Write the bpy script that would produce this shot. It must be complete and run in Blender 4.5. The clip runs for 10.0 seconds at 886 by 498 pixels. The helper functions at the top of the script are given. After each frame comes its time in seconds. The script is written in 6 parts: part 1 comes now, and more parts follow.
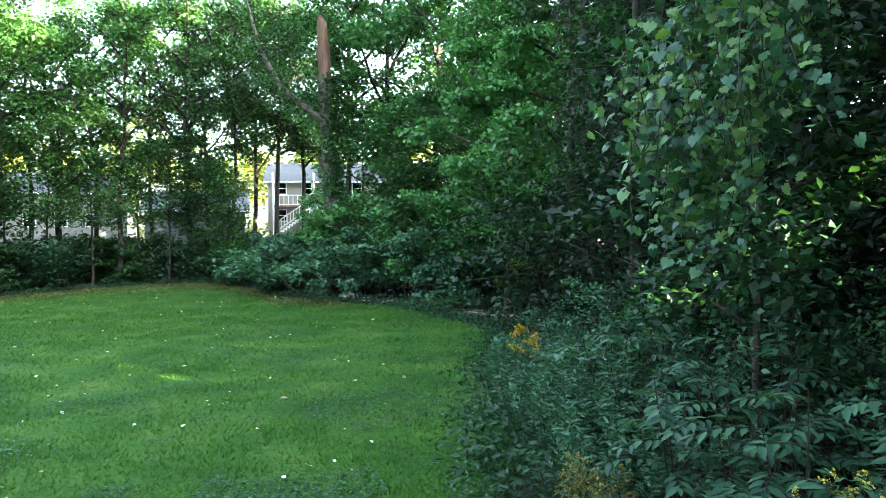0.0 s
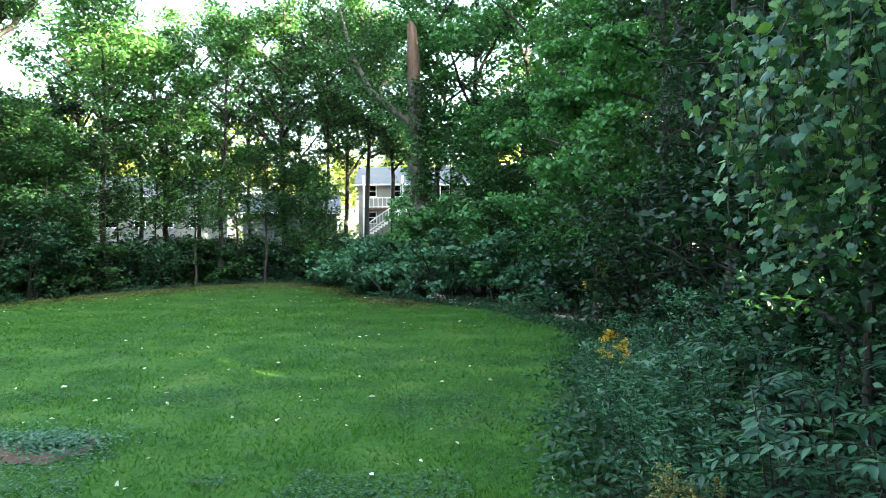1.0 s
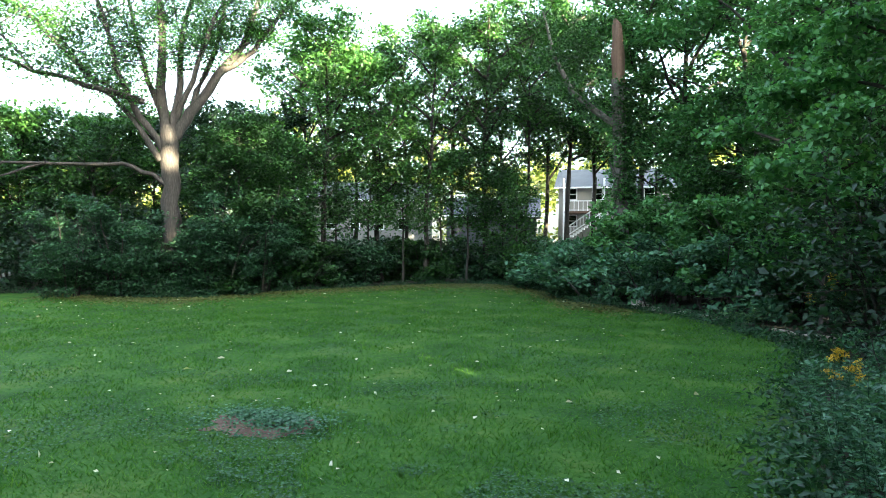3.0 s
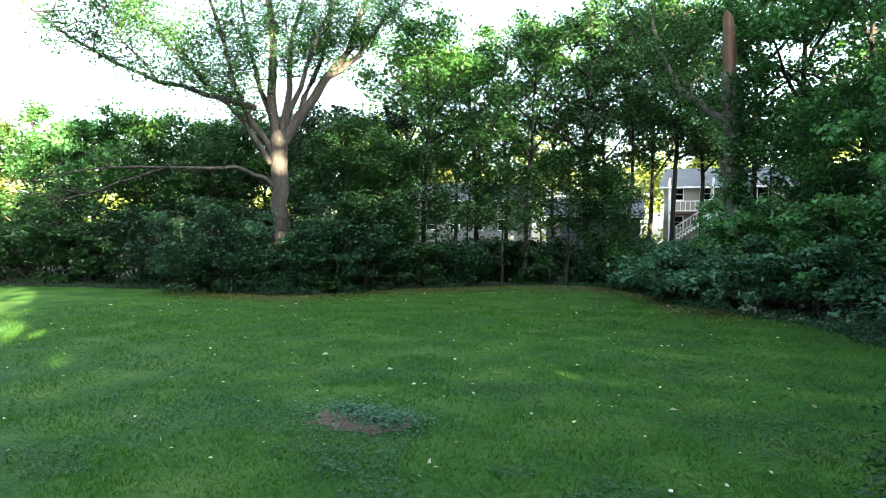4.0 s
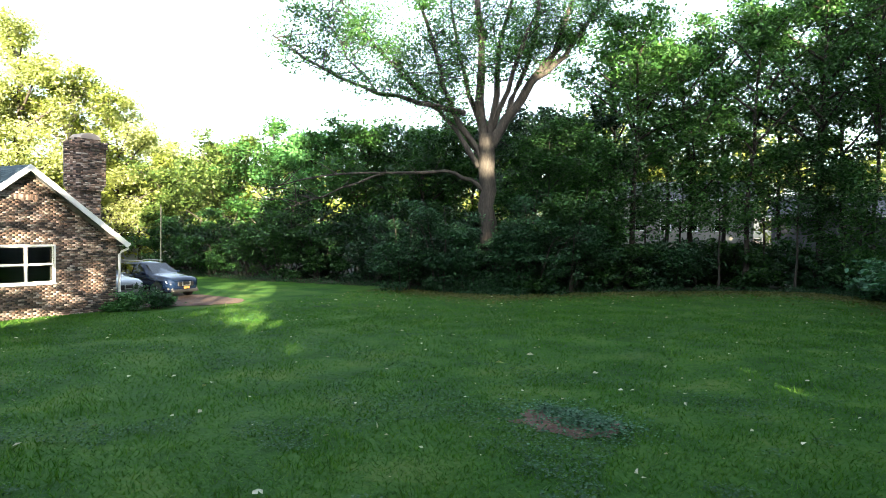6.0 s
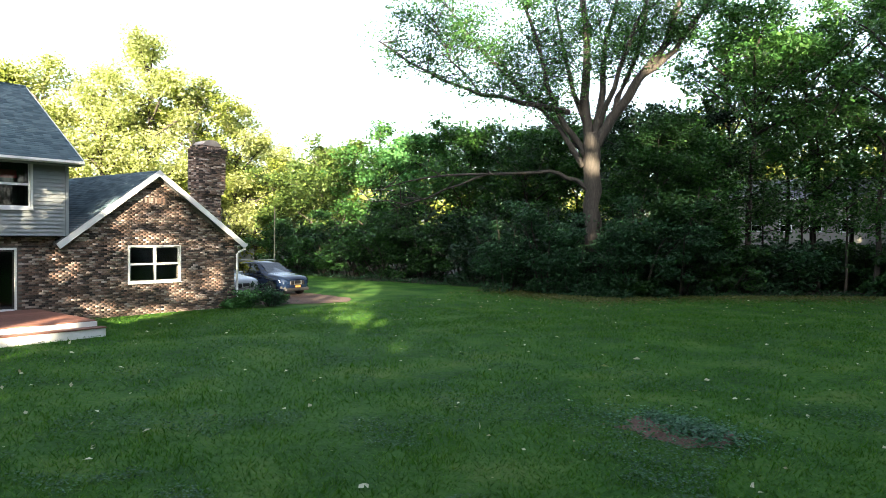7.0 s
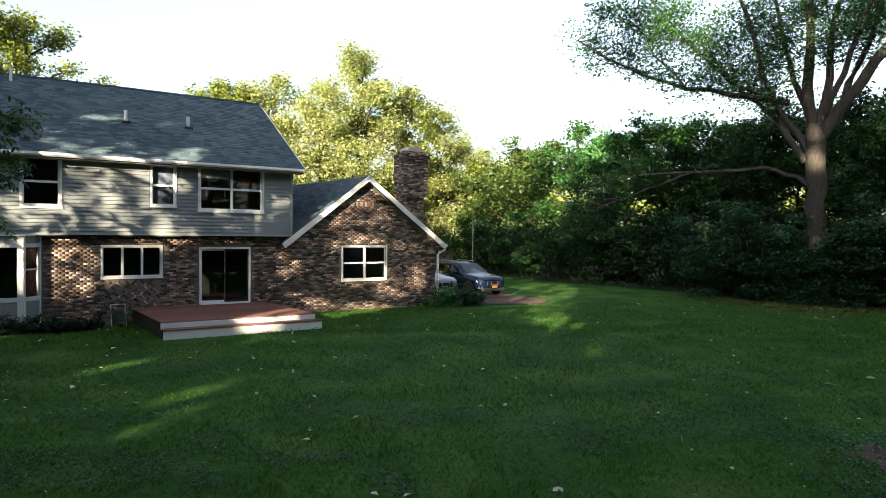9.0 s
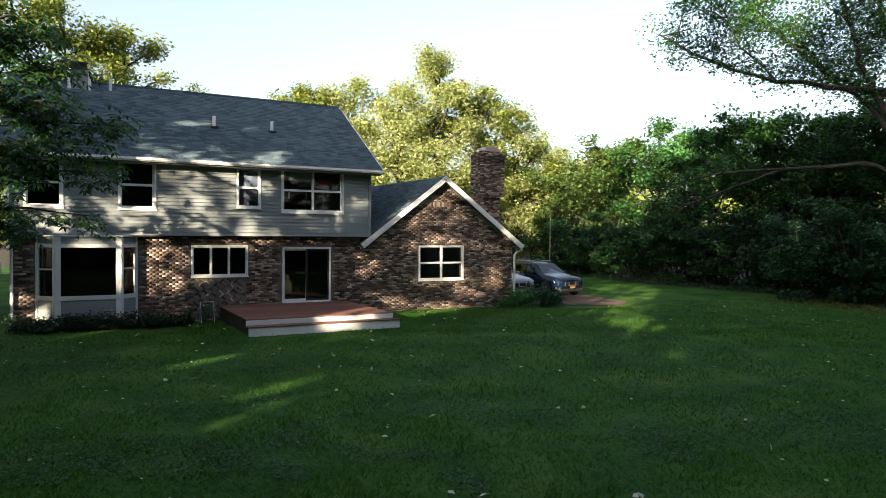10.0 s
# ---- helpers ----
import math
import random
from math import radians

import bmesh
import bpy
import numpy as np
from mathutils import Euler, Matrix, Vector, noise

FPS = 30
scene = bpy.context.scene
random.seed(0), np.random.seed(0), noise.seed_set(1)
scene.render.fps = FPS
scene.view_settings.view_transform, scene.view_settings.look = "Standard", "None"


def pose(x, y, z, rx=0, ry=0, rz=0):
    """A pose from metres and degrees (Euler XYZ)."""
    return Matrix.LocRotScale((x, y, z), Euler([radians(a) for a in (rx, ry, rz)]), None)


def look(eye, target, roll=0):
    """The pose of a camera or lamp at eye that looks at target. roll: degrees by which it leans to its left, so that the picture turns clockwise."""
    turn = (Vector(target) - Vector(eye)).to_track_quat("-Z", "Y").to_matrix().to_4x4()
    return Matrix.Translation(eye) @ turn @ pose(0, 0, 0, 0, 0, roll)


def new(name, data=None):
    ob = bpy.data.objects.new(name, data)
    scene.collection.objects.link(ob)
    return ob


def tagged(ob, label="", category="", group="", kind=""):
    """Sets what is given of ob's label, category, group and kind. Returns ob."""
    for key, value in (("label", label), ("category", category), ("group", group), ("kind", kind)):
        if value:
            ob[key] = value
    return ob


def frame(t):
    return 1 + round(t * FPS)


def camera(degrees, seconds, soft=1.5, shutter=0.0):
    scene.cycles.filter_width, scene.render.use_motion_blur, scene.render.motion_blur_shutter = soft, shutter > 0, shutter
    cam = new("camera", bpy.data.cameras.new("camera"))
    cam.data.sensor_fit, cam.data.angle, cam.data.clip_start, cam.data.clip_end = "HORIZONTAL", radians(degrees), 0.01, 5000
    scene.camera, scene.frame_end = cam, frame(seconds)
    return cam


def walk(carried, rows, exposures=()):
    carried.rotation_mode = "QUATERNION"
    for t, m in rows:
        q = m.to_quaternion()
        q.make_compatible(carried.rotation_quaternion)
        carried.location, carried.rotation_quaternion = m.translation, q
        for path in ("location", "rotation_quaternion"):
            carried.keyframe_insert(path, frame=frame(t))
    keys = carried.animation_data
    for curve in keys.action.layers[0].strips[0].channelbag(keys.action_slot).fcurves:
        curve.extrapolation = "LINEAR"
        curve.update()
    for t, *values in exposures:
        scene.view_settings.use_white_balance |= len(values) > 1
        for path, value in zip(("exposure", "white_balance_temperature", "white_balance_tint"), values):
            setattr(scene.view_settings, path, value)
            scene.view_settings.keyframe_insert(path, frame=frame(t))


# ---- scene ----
# ---- the camera and its turn ----
cam = camera(65.0, 10.0, soft=0.8)
H = 3.1
PATH = [  # seconds, yaw, pitch, roll
    (0.0, -0.04, -1.65, 0.50),
    (0.5, 2.97, -1.55, 0.41),
    (1.0, 7.14, -1.41, 0.29),
    (1.5, 11.22, -1.30, 0.17),
    (2.0, 15.29, -1.23, 0.00),
    (2.5, 19.37, -1.19, -0.23),
    (4.0, 31.62, -1.17, -0.61),
    (4.5, 35.70, -1.19, -0.68),
    (5.0, 39.90, -1.21, -0.74),
    (5.5, 44.13, -1.24, -0.72),
    (7.0, 56.89, -1.28, -0.62),
    (7.5, 60.99, -1.29, -0.67),
    (8.0, 65.10, -1.33, -0.66),
    (8.5, 68.68, -1.33, -0.65),
    (9.0, 72.96, -1.34, -0.73),
    (9.5, 76.92, -1.37, -0.69),
    (10.0, 79.26, -1.41, -0.60),
]
EXPOSURES = [(0.0, 5.1, 6050, 2), (2.5, 4.75, 6050, 2), (5.0, 4.0, 6150, 4), (7.5, 3.2, 6200, 8), (10.0, 2.3, 6200, 9)]
walk(cam, [(t, pose(0, 0, H, 90 + pitch, roll, yaw)) for t, yaw, pitch, roll in PATH], EXPOSURES)

# ---- sky and sun ----
SUN_TO = Vector((0.82, -0.57, 0.0)).normalized()   # towards the sun, on the plan
SUN_EL = 12.5
world = bpy.data.worlds.new("evening_sky")
scene.world = world
world.use_nodes = True
wn = world.node_tree
wn.nodes.clear()
sky = wn.nodes.new("ShaderNodeTexSky")
sky.sky_type = "NISHITA"
sky.sun_disc = False
sky.sun_elevation = radians(SUN_EL)
sky.sun_rotation = math.atan2(SUN_TO.x, SUN_TO.y)
sky.air_density, sky.dust_density, sky.ozone_density = 0.9, 3.0, 1.0
bg = wn.nodes.new("ShaderNodeBackground")
bg.inputs["Strength"].default_value = 0.075
wo = wn.nodes.new("ShaderNodeOutputWorld")
pale = wn.nodes.new("ShaderNodeHueSaturation")   # a hazy, almost white evening sky
pale.inputs["Saturation"].default_value = 0.58
wn.links.new(sky.outputs[0], pale.inputs["Color"])
wn.links.new(pale.outputs[0], bg.inputs[0])
wn.links.new(bg.outputs[0], wo.inputs[0])
sun = new("sun", bpy.data.lights.new("sun", "SUN"))
sun.data.energy, sun.data.angle, sun.data.color = 5.0, radians(0.5), (1.0, 0.80, 0.54)
sun_way = Vector((SUN_TO.x, SUN_TO.y, math.tan(radians(SUN_EL)))).normalized()
sun.matrix_world = look(sun_way * 100, (0, 0, 0))


# ---- materials ----
def ramp_node(nt, stops):
    n = nt.nodes.new("ShaderNodeValToRGB")
    e = n.color_ramp.elements
    while len(e) < len(stops):
        e.new(0.5)
    for el, (p, c) in zip(e, stops):
        el.position, el.color = p, (*c, 1)
    return n


def material(name, stops, rough=0.8, scale=3.0, fine=40.0, mix=0.5, bump=0.3, bump_dist=0.01, metal=0.0, island=0.0, per_object=0.0,
             stretch=(1, 1, 1), translucent=0.0, tint=None, specular=0.4):
    """A surface whose colour runs over stops by noise at two scales, with fine relief."""
    m = bpy.data.materials.new(name)
    m.use_nodes = True
    nt = m.node_tree
    nt.nodes.clear()
    N, L = nt.nodes.new, nt.links.new
    co = N("ShaderNodeTexCoord")
    mp = N("ShaderNodeMapping")
    mp.inputs["Scale"].default_value = stretch
    L(co.outputs["Object"], mp.inputs[0])
    n1, n2 = N("ShaderNodeTexNoise"), N("ShaderNodeTexNoise")
    n1.inputs["Scale"].default_value, n2.inputs["Scale"].default_value = scale, fine
    n1.inputs["Detail"].default_value, n2.inputs["Detail"].default_value = 4, 3
    L(mp.outputs[0], n1.inputs["Vector"])
    L(mp.outputs[0], n2.inputs["Vector"])
    mx = N("ShaderNodeMix")
    mx.inputs[0].default_value = mix
    L(n1.outputs[0], mx.inputs[2])
    L(n2.outputs[0], mx.inputs[3])
    value = mx.outputs[0]
    if island or per_object:
        if island:
            g = N("ShaderNodeNewGeometry")
            rnd = g.outputs["Random Per Island"]
        else:
            g = N("ShaderNodeObjectInfo")
            rnd = g.outputs["Random"]
        m2 = N("ShaderNodeMix")
        m2.inputs[0].default_value = island or per_object
        L(value, m2.inputs[2])
        L(rnd, m2.inputs[3])
        value = m2.outputs[0]
    rp = ramp_node(nt, stops)
    L(value, rp.inputs[0])
    bs = N("ShaderNodeBsdfPrincipled")
    bs.inputs["Roughness"].default_value = rough
    bs.inputs["Metallic"].default_value = metal
    bs.inputs["Specular IOR Level"].default_value = specular
    L(rp.outputs[0], bs.inputs["Base Color"])
    if bump:
        b = N("ShaderNodeBump")
        b.inputs["Strength"].default_value, b.inputs["Distance"].default_value = bump, bump_dist
        L(n2.outputs[0], b.inputs["Height"])
        L(b.outputs[0], bs.inputs["Normal"])
    out = N("ShaderNodeOutputMaterial")
    if translucent:
        tr = N("ShaderNodeBsdfTranslucent")
        gm = N("ShaderNodeMix")
        gm.data_type, gm.blend_type = "RGBA", "MULTIPLY"
        gm.inputs[0].default_value = 1.0
        L(rp.outputs[0], gm.inputs[6])
        gm.inputs[7].default_value = (*(tint or (1.4, 1.5, 0.5)), 1)
        L(gm.outputs[2], tr.inputs[0])
        sh = N("ShaderNodeMixShader")
        sh.inputs[0].default_value = translucent
        L(bs.outputs[0], sh.inputs[1])
        L(tr.outputs[0], sh.inputs[2])
        L(sh.outputs[0], out.inputs[0])
    else:
        L(bs.outputs[0], out.inputs[0])
    return m


def leaf_mat(name, dark, mid, light, island=0.65, translucent=0.3, rough=0.5):
    return material(name, [(0.2, dark), (0.5, mid), (0.8, light)], rough=rough, scale=0.5, fine=6.0, mix=0.3, bump=0, island=island, translucent=translucent, specular=0.35)


LEAF_OAK = leaf_mat("oak_leaf", (0.011, 0.038, 0.011), (0.021, 0.064, 0.017), (0.042, 0.108, 0.026))
LEAF_ASH = leaf_mat("ash_leaf", (0.018, 0.060, 0.014), (0.032, 0.098, 0.022), (0.066, 0.155, 0.034))
LEAF_MAPLE = leaf_mat("maple_leaf", (0.034, 0.112, 0.036), (0.062, 0.178, 0.056), (0.108, 0.25, 0.082))
# yellow of the low sun on trees past the drive is put into this green
LEAF_LIME = leaf_mat("yellow_green_leaf", (0.032, 0.062, 0.014), (0.062, 0.104, 0.024), (0.11, 0.155, 0.038))
LEAF_SHRUB = leaf_mat("shrub_leaf", (0.010, 0.038, 0.017), (0.020, 0.064, 0.028), (0.040, 0.104, 0.046))
LEAF_NEAR = leaf_mat("near_leaf", (0.024, 0.074, 0.045), (0.050, 0.134, 0.075), (0.096, 0.21, 0.115), rough=0.45)
LEAF_VINE = leaf_mat("vine_leaf", (0.020, 0.068, 0.040), (0.056, 0.145, 0.078), (0.14, 0.25, 0.085), island=0.75, rough=0.4)
LEAF_SAPLING = leaf_mat("sapling_leaf", (0.018, 0.056, 0.034), (0.036, 0.098, 0.056), (0.070, 0.155, 0.085), rough=0.42)
# low sun and its pale glare are put into the next two leaf colours
LEAF_YELLOW = leaf_mat("sunlit_yellow_leaf", (0.08, 0.115, 0.022), (0.145, 0.18, 0.035), (0.22, 0.245, 0.055))
LEAF_SUNNY = leaf_mat("sunlit_pale_leaf", (0.16, 0.20, 0.075), (0.27, 0.30, 0.13), (0.40, 0.42, 0.23), island=0.5, translucent=0.45)
# near-black green: the shade of the woods is put into the leaf colour
LEAF_SHADED = leaf_mat("shade_darkened_leaf", (0.005, 0.018, 0.008), (0.009, 0.032, 0.014), (0.022, 0.056, 0.022))
LEAF_PINE = leaf_mat("pine_needle", (0.012, 0.03, 0.016), (0.02, 0.045, 0.022), (0.03, 0.06, 0.028), translucent=0.1)
LEAF_DRY = leaf_mat("dry_leaf", (0.07, 0.045, 0.025), (0.12, 0.08, 0.04), (0.18, 0.13, 0.06))
BARK = material("grey_bark", [(0.25, (0.015, 0.013, 0.011)), (0.5, (0.038, 0.033, 0.028)), (0.75, (0.085, 0.074, 0.062))], 0.9, 1.2, 9.0, 0.6, 0.9, 0.04, stretch=(2.5, 2.5, 0.4))
BARK_PALE = material("pale_grey_bark", [(0.25, (0.035, 0.032, 0.028)), (0.5, (0.085, 0.078, 0.068)), (0.75, (0.16, 0.148, 0.13))], 0.9, 1.2, 9.0, 0.6, 0.9, 0.04, stretch=(2.5, 2.5, 0.4))
BARK_DARK = material("dark_bark", [(0.25, (0.014, 0.012, 0.010)), (0.5, (0.034, 0.029, 0.024)), (0.8, (0.07, 0.06, 0.048))], 0.9, 1.5, 12.0, 0.6, 0.9, 0.03, stretch=(2.5, 2.5, 0.4))
BARE_WOOD = material("bare_heartwood", [(0.25, (0.06, 0.034, 0.022)), (0.55, (0.13, 0.078, 0.052)), (0.8, (0.22, 0.15, 0.105))], 0.85, 1.5, 14.0, 0.5, 0.8, 0.03, stretch=(4, 4, 0.3))
EARTH = material("leaf_litter", [(0.25, (0.012, 0.012, 0.008)), (0.5, (0.03, 0.027, 0.016)), (0.75, (0.055, 0.045, 0.026))], 0.95, 0.8, 14.0, 0.5, 0.8, 0.05)
LAWN = material("lawn", [(0.34, (0.012, 0.048, 0.006)), (0.45, (0.023, 0.077, 0.008)), (0.54, (0.040, 0.105, 0.012)), (0.66, (0.080, 0.132, 0.026))], 0.85, 0.6, 9.0, 0.32, 0.5, 0.05, specular=0.15)
GRASS = material("grass_blade", [(0.2, (0.024, 0.084, 0.009)), (0.5, (0.047, 0.134, 0.016)), (0.8, (0.100, 0.190, 0.030))], 0.55, 0.5, 8.0, 0.2, 0, island=0.6, translucent=0.42, specular=0.25)
IVY = leaf_mat("ivy_leaf", (0.03, 0.09, 0.05), (0.058, 0.15, 0.085), (0.10, 0.21, 0.13))
CLOVER = leaf_mat("clover_leaf", (0.02, 0.065, 0.026), (0.035, 0.10, 0.042), (0.06, 0.145, 0.065))
DIRT = material("bare_dirt", [(0.25, (0.06, 0.035, 0.025)), (0.5, (0.13, 0.075, 0.055)), (0.75, (0.21, 0.135, 0.10))], 0.95, 4.0, 40.0, 0.5, 0.8, 0.02)
GRAVEL = material("red_gravel", [(0.25, (0.04, 0.026, 0.021)), (0.5, (0.085, 0.053, 0.042)), (0.75, (0.145, 0.10, 0.08))], 0.95, 1.5, 45.0, 0.6, 1.0, 0.02)
BRICK = material("weathered_brick", [(0.12, (0.032, 0.027, 0.027)), (0.32, (0.088, 0.064, 0.054)), (0.52, (0.175, 0.112, 0.085)), (0.72, (0.30, 0.22, 0.185)), (0.92, (0.48, 0.42, 0.37))], 0.9, 3.0, 50.0, 0.5, 0.5, 0.004, island=0.75)
BRICK_PIECE = material("weathered_brick_piece", [(0.12, (0.032, 0.027, 0.027)), (0.32, (0.088, 0.064, 0.054)), (0.52, (0.175, 0.112, 0.085)), (0.72, (0.30, 0.22, 0.185)), (0.92, (0.48, 0.42, 0.37))], 0.9, 3.0, 50.0, 0.5, 0.5, 0.004, per_object=0.75)
MORTAR = material("mortar", [(0.3, (0.10, 0.088, 0.078)), (0.7, (0.19, 0.17, 0.15))], 0.95, 2.0, 60.0, 0.5, 0.4, 0.004)
SIDING = material("grey_siding", [(0.3, (0.205, 0.228, 0.238)), (0.7, (0.265, 0.29, 0.302))], 0.6, 0.7, 30.0, 0.3, 0.15, 0.003, stretch=(0.3, 1, 1))
WHITE = material("white_trim", [(0.3, (0.66, 0.66, 0.66)), (0.7, (0.80, 0.80, 0.79))], 0.45, 1.5, 30.0, 0.3, 0.08, 0.002)
SHINGLE = material("slate_blue_shingle", [(0.2, (0.045, 0.074, 0.094)), (0.5, (0.080, 0.120, 0.147)), (0.8, (0.125, 0.17, 0.20))], 0.85, 0.6, 60.0, 0.4, 0.5, 0.004, island=0.5)
DECKWOOD = material("red_stained_deck", [(0.25, (0.13, 0.055, 0.04)), (0.55, (0.21, 0.095, 0.068)), (0.8, (0.29, 0.15, 0.11))], 0.65, 1.5, 30.0, 0.5, 0.3, 0.003, stretch=(0.3, 5, 5), per_object=0.3)
# near-black, so that the dimness of unlit rooms is in the colour
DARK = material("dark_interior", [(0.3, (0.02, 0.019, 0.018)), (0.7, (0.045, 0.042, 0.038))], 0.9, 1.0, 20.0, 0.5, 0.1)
CLOTH = material("pale_cloth", [(0.3, (0.50, 0.50, 0.48)), (0.7, (0.66, 0.66, 0.64))], 0.9, 2.0, 60.0, 0.4, 0.3, 0.003, stretch=(6, 6, 1))
CLOTH_BLUE = material("blue_curtain", [(0.3, (0.16, 0.19, 0.27)), (0.7, (0.24, 0.28, 0.38))], 0.9, 2.0, 40.0, 0.4, 0.3, 0.003, stretch=(9, 9, 0.6))
CLOTH_RED = material("red_cloth", [(0.3, (0.30, 0.02, 0.03)), (0.7, (0.5, 0.04, 0.05))], 0.8, 4.0, 40.0, 0.4, 0.2)
RUBBER = material("black_rubber", [(0.3, (0.012, 0.012, 0.012)), (0.7, (0.028, 0.028, 0.028))], 0.8, 4.0, 50.0, 0.5, 0.3)
PLASTIC_DARK = material("dark_plastic", [(0.3, (0.012, 0.012, 0.013)), (0.7, (0.022, 0.022, 0.023))], 0.5, 4.0, 50.0, 0.5, 0.1)
METAL = material("bright_metal", [(0.3, (0.5, 0.5, 0.52)), (0.7, (0.65, 0.65, 0.66))], 0.3, 4.0, 50.0, 0.5, 0.05, metal=0.9)
CAR_BLUE = material("navy_car_paint", [(0.3, (0.004, 0.009, 0.024)), (0.7, (0.007, 0.014, 0.034))], 0.07, 1.0, 30.0, 0.3, 0, specular=0.5)
CAR_SILVER = material("silver_car_paint", [(0.3, (0.30, 0.31, 0.32)), (0.7, (0.38, 0.39, 0.40))], 0.22, 1.0, 30.0, 0.3, 0, metal=0.4, specular=0.6)
AMBER = material("orange_plate", [(0.3, (0.26, 0.13, 0.04)), (0.7, (0.34, 0.18, 0.06))], 0.5, 4.0, 40.0, 0.4, 0.05)
STONE = material("pale_stone", [(0.25, (0.20, 0.175, 0.15)), (0.5, (0.33, 0.29, 0.25)), (0.75, (0.46, 0.42, 0.37))], 0.9, 2.0, 18.0, 0.5, 0.6, 0.02)
LOGWOOD = material("grey_log", [(0.25, (0.11, 0.09, 0.07)), (0.5, (0.22, 0.19, 0.155)), (0.75, (0.34, 0.30, 0.25))], 0.9, 2.0, 20.0, 0.5, 0.6, 0.02)
CREAM = material("cream_siding", [(0.3, (0.21, 0.205, 0.18)), (0.7, (0.27, 0.265, 0.235))], 0.7, 0.6, 20.0, 0.3, 0.2, 0.004)
ROOF_GREY = material("grey_roof", [(0.3, (0.075, 0.082, 0.09)), (0.7, (0.12, 0.128, 0.138))], 0.85, 1.0, 30.0, 0.5, 0.4, 0.01)
GOLD = leaf_mat("goldenrod_flower", (0.42, 0.26, 0.02), (0.58, 0.38, 0.03), (0.70, 0.50, 0.06), translucent=0.2)
DULLGOLD = leaf_mat("seeding_goldenrod", (0.14, 0.13, 0.035), (0.22, 0.19, 0.05), (0.32, 0.28, 0.08), translucent=0.2)
PALEGOLD = leaf_mat("arching_goldenrod", (0.20, 0.20, 0.03), (0.32, 0.30, 0.045), (0.45, 0.40, 0.07), translucent=0.2)
DRYGRASS = leaf_mat("dry_grass", (0.06, 0.075, 0.02), (0.10, 0.11, 0.034), (0.17, 0.155, 0.06))
FALLEN = leaf_mat("fallen_leaf", (0.30, 0.27, 0.16), (0.50, 0.48, 0.36), (0.68, 0.66, 0.52), island=0.8, translucent=0.15)


def glass_mat(name, tint, alpha):
    """A thin pane: a sharp reflection over a see-through sheet."""
    m = bpy.data.materials.new(name)
    m.use_nodes = True
    nt = m.node_tree
    nt.nodes.clear()
    N, L = nt.nodes.new, nt.links.new
    t, g, mx, fr, out = N("ShaderNodeBsdfTransparent"), N("ShaderNodeBsdfGlossy"), N("ShaderNodeMixShader"), N("ShaderNodeFresnel"), N("ShaderNodeOutputMaterial")
    t.inputs[0].default_value = (*tint, 1)
    g.inputs["Roughness"].default_value = 0.01
    fr.inputs["IOR"].default_value = alpha
    L(fr.outputs[0], mx.inputs[0])
    L(t.outputs[0], mx.inputs[1])
    L(g.outputs[0], mx.inputs[2])
    L(mx.outputs[0], out.inputs[0])
    return m


GLASS = glass_mat("window_glass", (0.75, 0.78, 0.78), 1.5)
CAR_GLASS = glass_mat("tinted_glass", (0.12, 0.14, 0.16), 2.0)


# ---- building helpers ----
def fast_mesh(name, verts, faces, mat, smooth=False):
    """A mesh from arrays; faces all have the same number of corners."""
    verts, faces = np.asarray(verts, np.float32), np.asarray(faces, np.int32)
    me = bpy.data.meshes.new(name)
    k = faces.shape[1]
    me.vertices.add(len(verts))
    me.vertices.foreach_set("co", verts.ravel())
    me.loops.add(faces.size)
    me.loops.foreach_set("vertex_index", faces.ravel())
    me.polygons.add(len(faces))
    me.polygons.foreach_set("loop_start", np.arange(0, faces.size, k, dtype=np.int32))
    me.polygons.foreach_set("loop_total", np.full(len(faces), k, np.int32))
    if smooth:
        me.polygons.foreach_set("use_smooth", np.ones(len(faces), bool))
    me.update(calc_edges=True)
    me.validate()
    me.materials.append(mat)
    return me


def part(name, data, mat, parent=None, label="", kind=""):
    """Links a mesh or bmesh as one object under parent."""
    if isinstance(data, bmesh.types.BMesh):
        me = bpy.data.meshes.new(name)
        data.to_mesh(me)
        data.free()
        me.materials.append(mat)
        data = me
    ob = new(name, data)
    if parent is not None:
        ob.parent = parent
    return tagged(ob, label=label, kind=kind)


def box(bm, x0, x1, y0, y1, z0, z1, bevel=0.0):
    c = [(x, y, z) for z in (z0, z1) for y in (y0, y1) for x in (x0, x1)]
    v = [bm.verts.new(p) for p in c]
    fs = [bm.faces.new([v[i] for i in q]) for q in ((0, 2, 3, 1), (4, 5, 7, 6), (0, 1, 5, 4), (2, 6, 7, 3), (0, 4, 6, 2), (1, 3, 7, 5))]
    if bevel:
        edges = list({e for f in fs for e in f.edges})
        bmesh.ops.bevel(bm, geom=edges, offset=bevel, segments=1, affect="EDGES", clamp_overlap=True)
    return bm


def boxes(*specs, bevel=0.0):
    bm = bmesh.new()
    for s in specs:
        box(bm, *s, bevel=bevel)
    return bm


def prism(bm, outline, axis, a, b):
    """Extrudes a closed outline of pairs along x, y or z from a to b."""
    def at3(p, w):
        return {"x": (w, p[0], p[1]), "y": (p[0], w, p[1]), "z": (p[0], p[1], w)}[axis]
    lo = [bm.verts.new(at3(p, a)) for p in outline]
    hi = [bm.verts.new(at3(p, b)) for p in outline]
    bm.faces.new(lo)
    bm.faces.new(hi[::-1])
    n = len(outline)
    for i in range(n):
        bm.faces.new((lo[i], lo[(i + 1) % n], hi[(i + 1) % n], hi[i]))
    bmesh.ops.recalc_face_normals(bm, faces=bm.faces)
    return bm


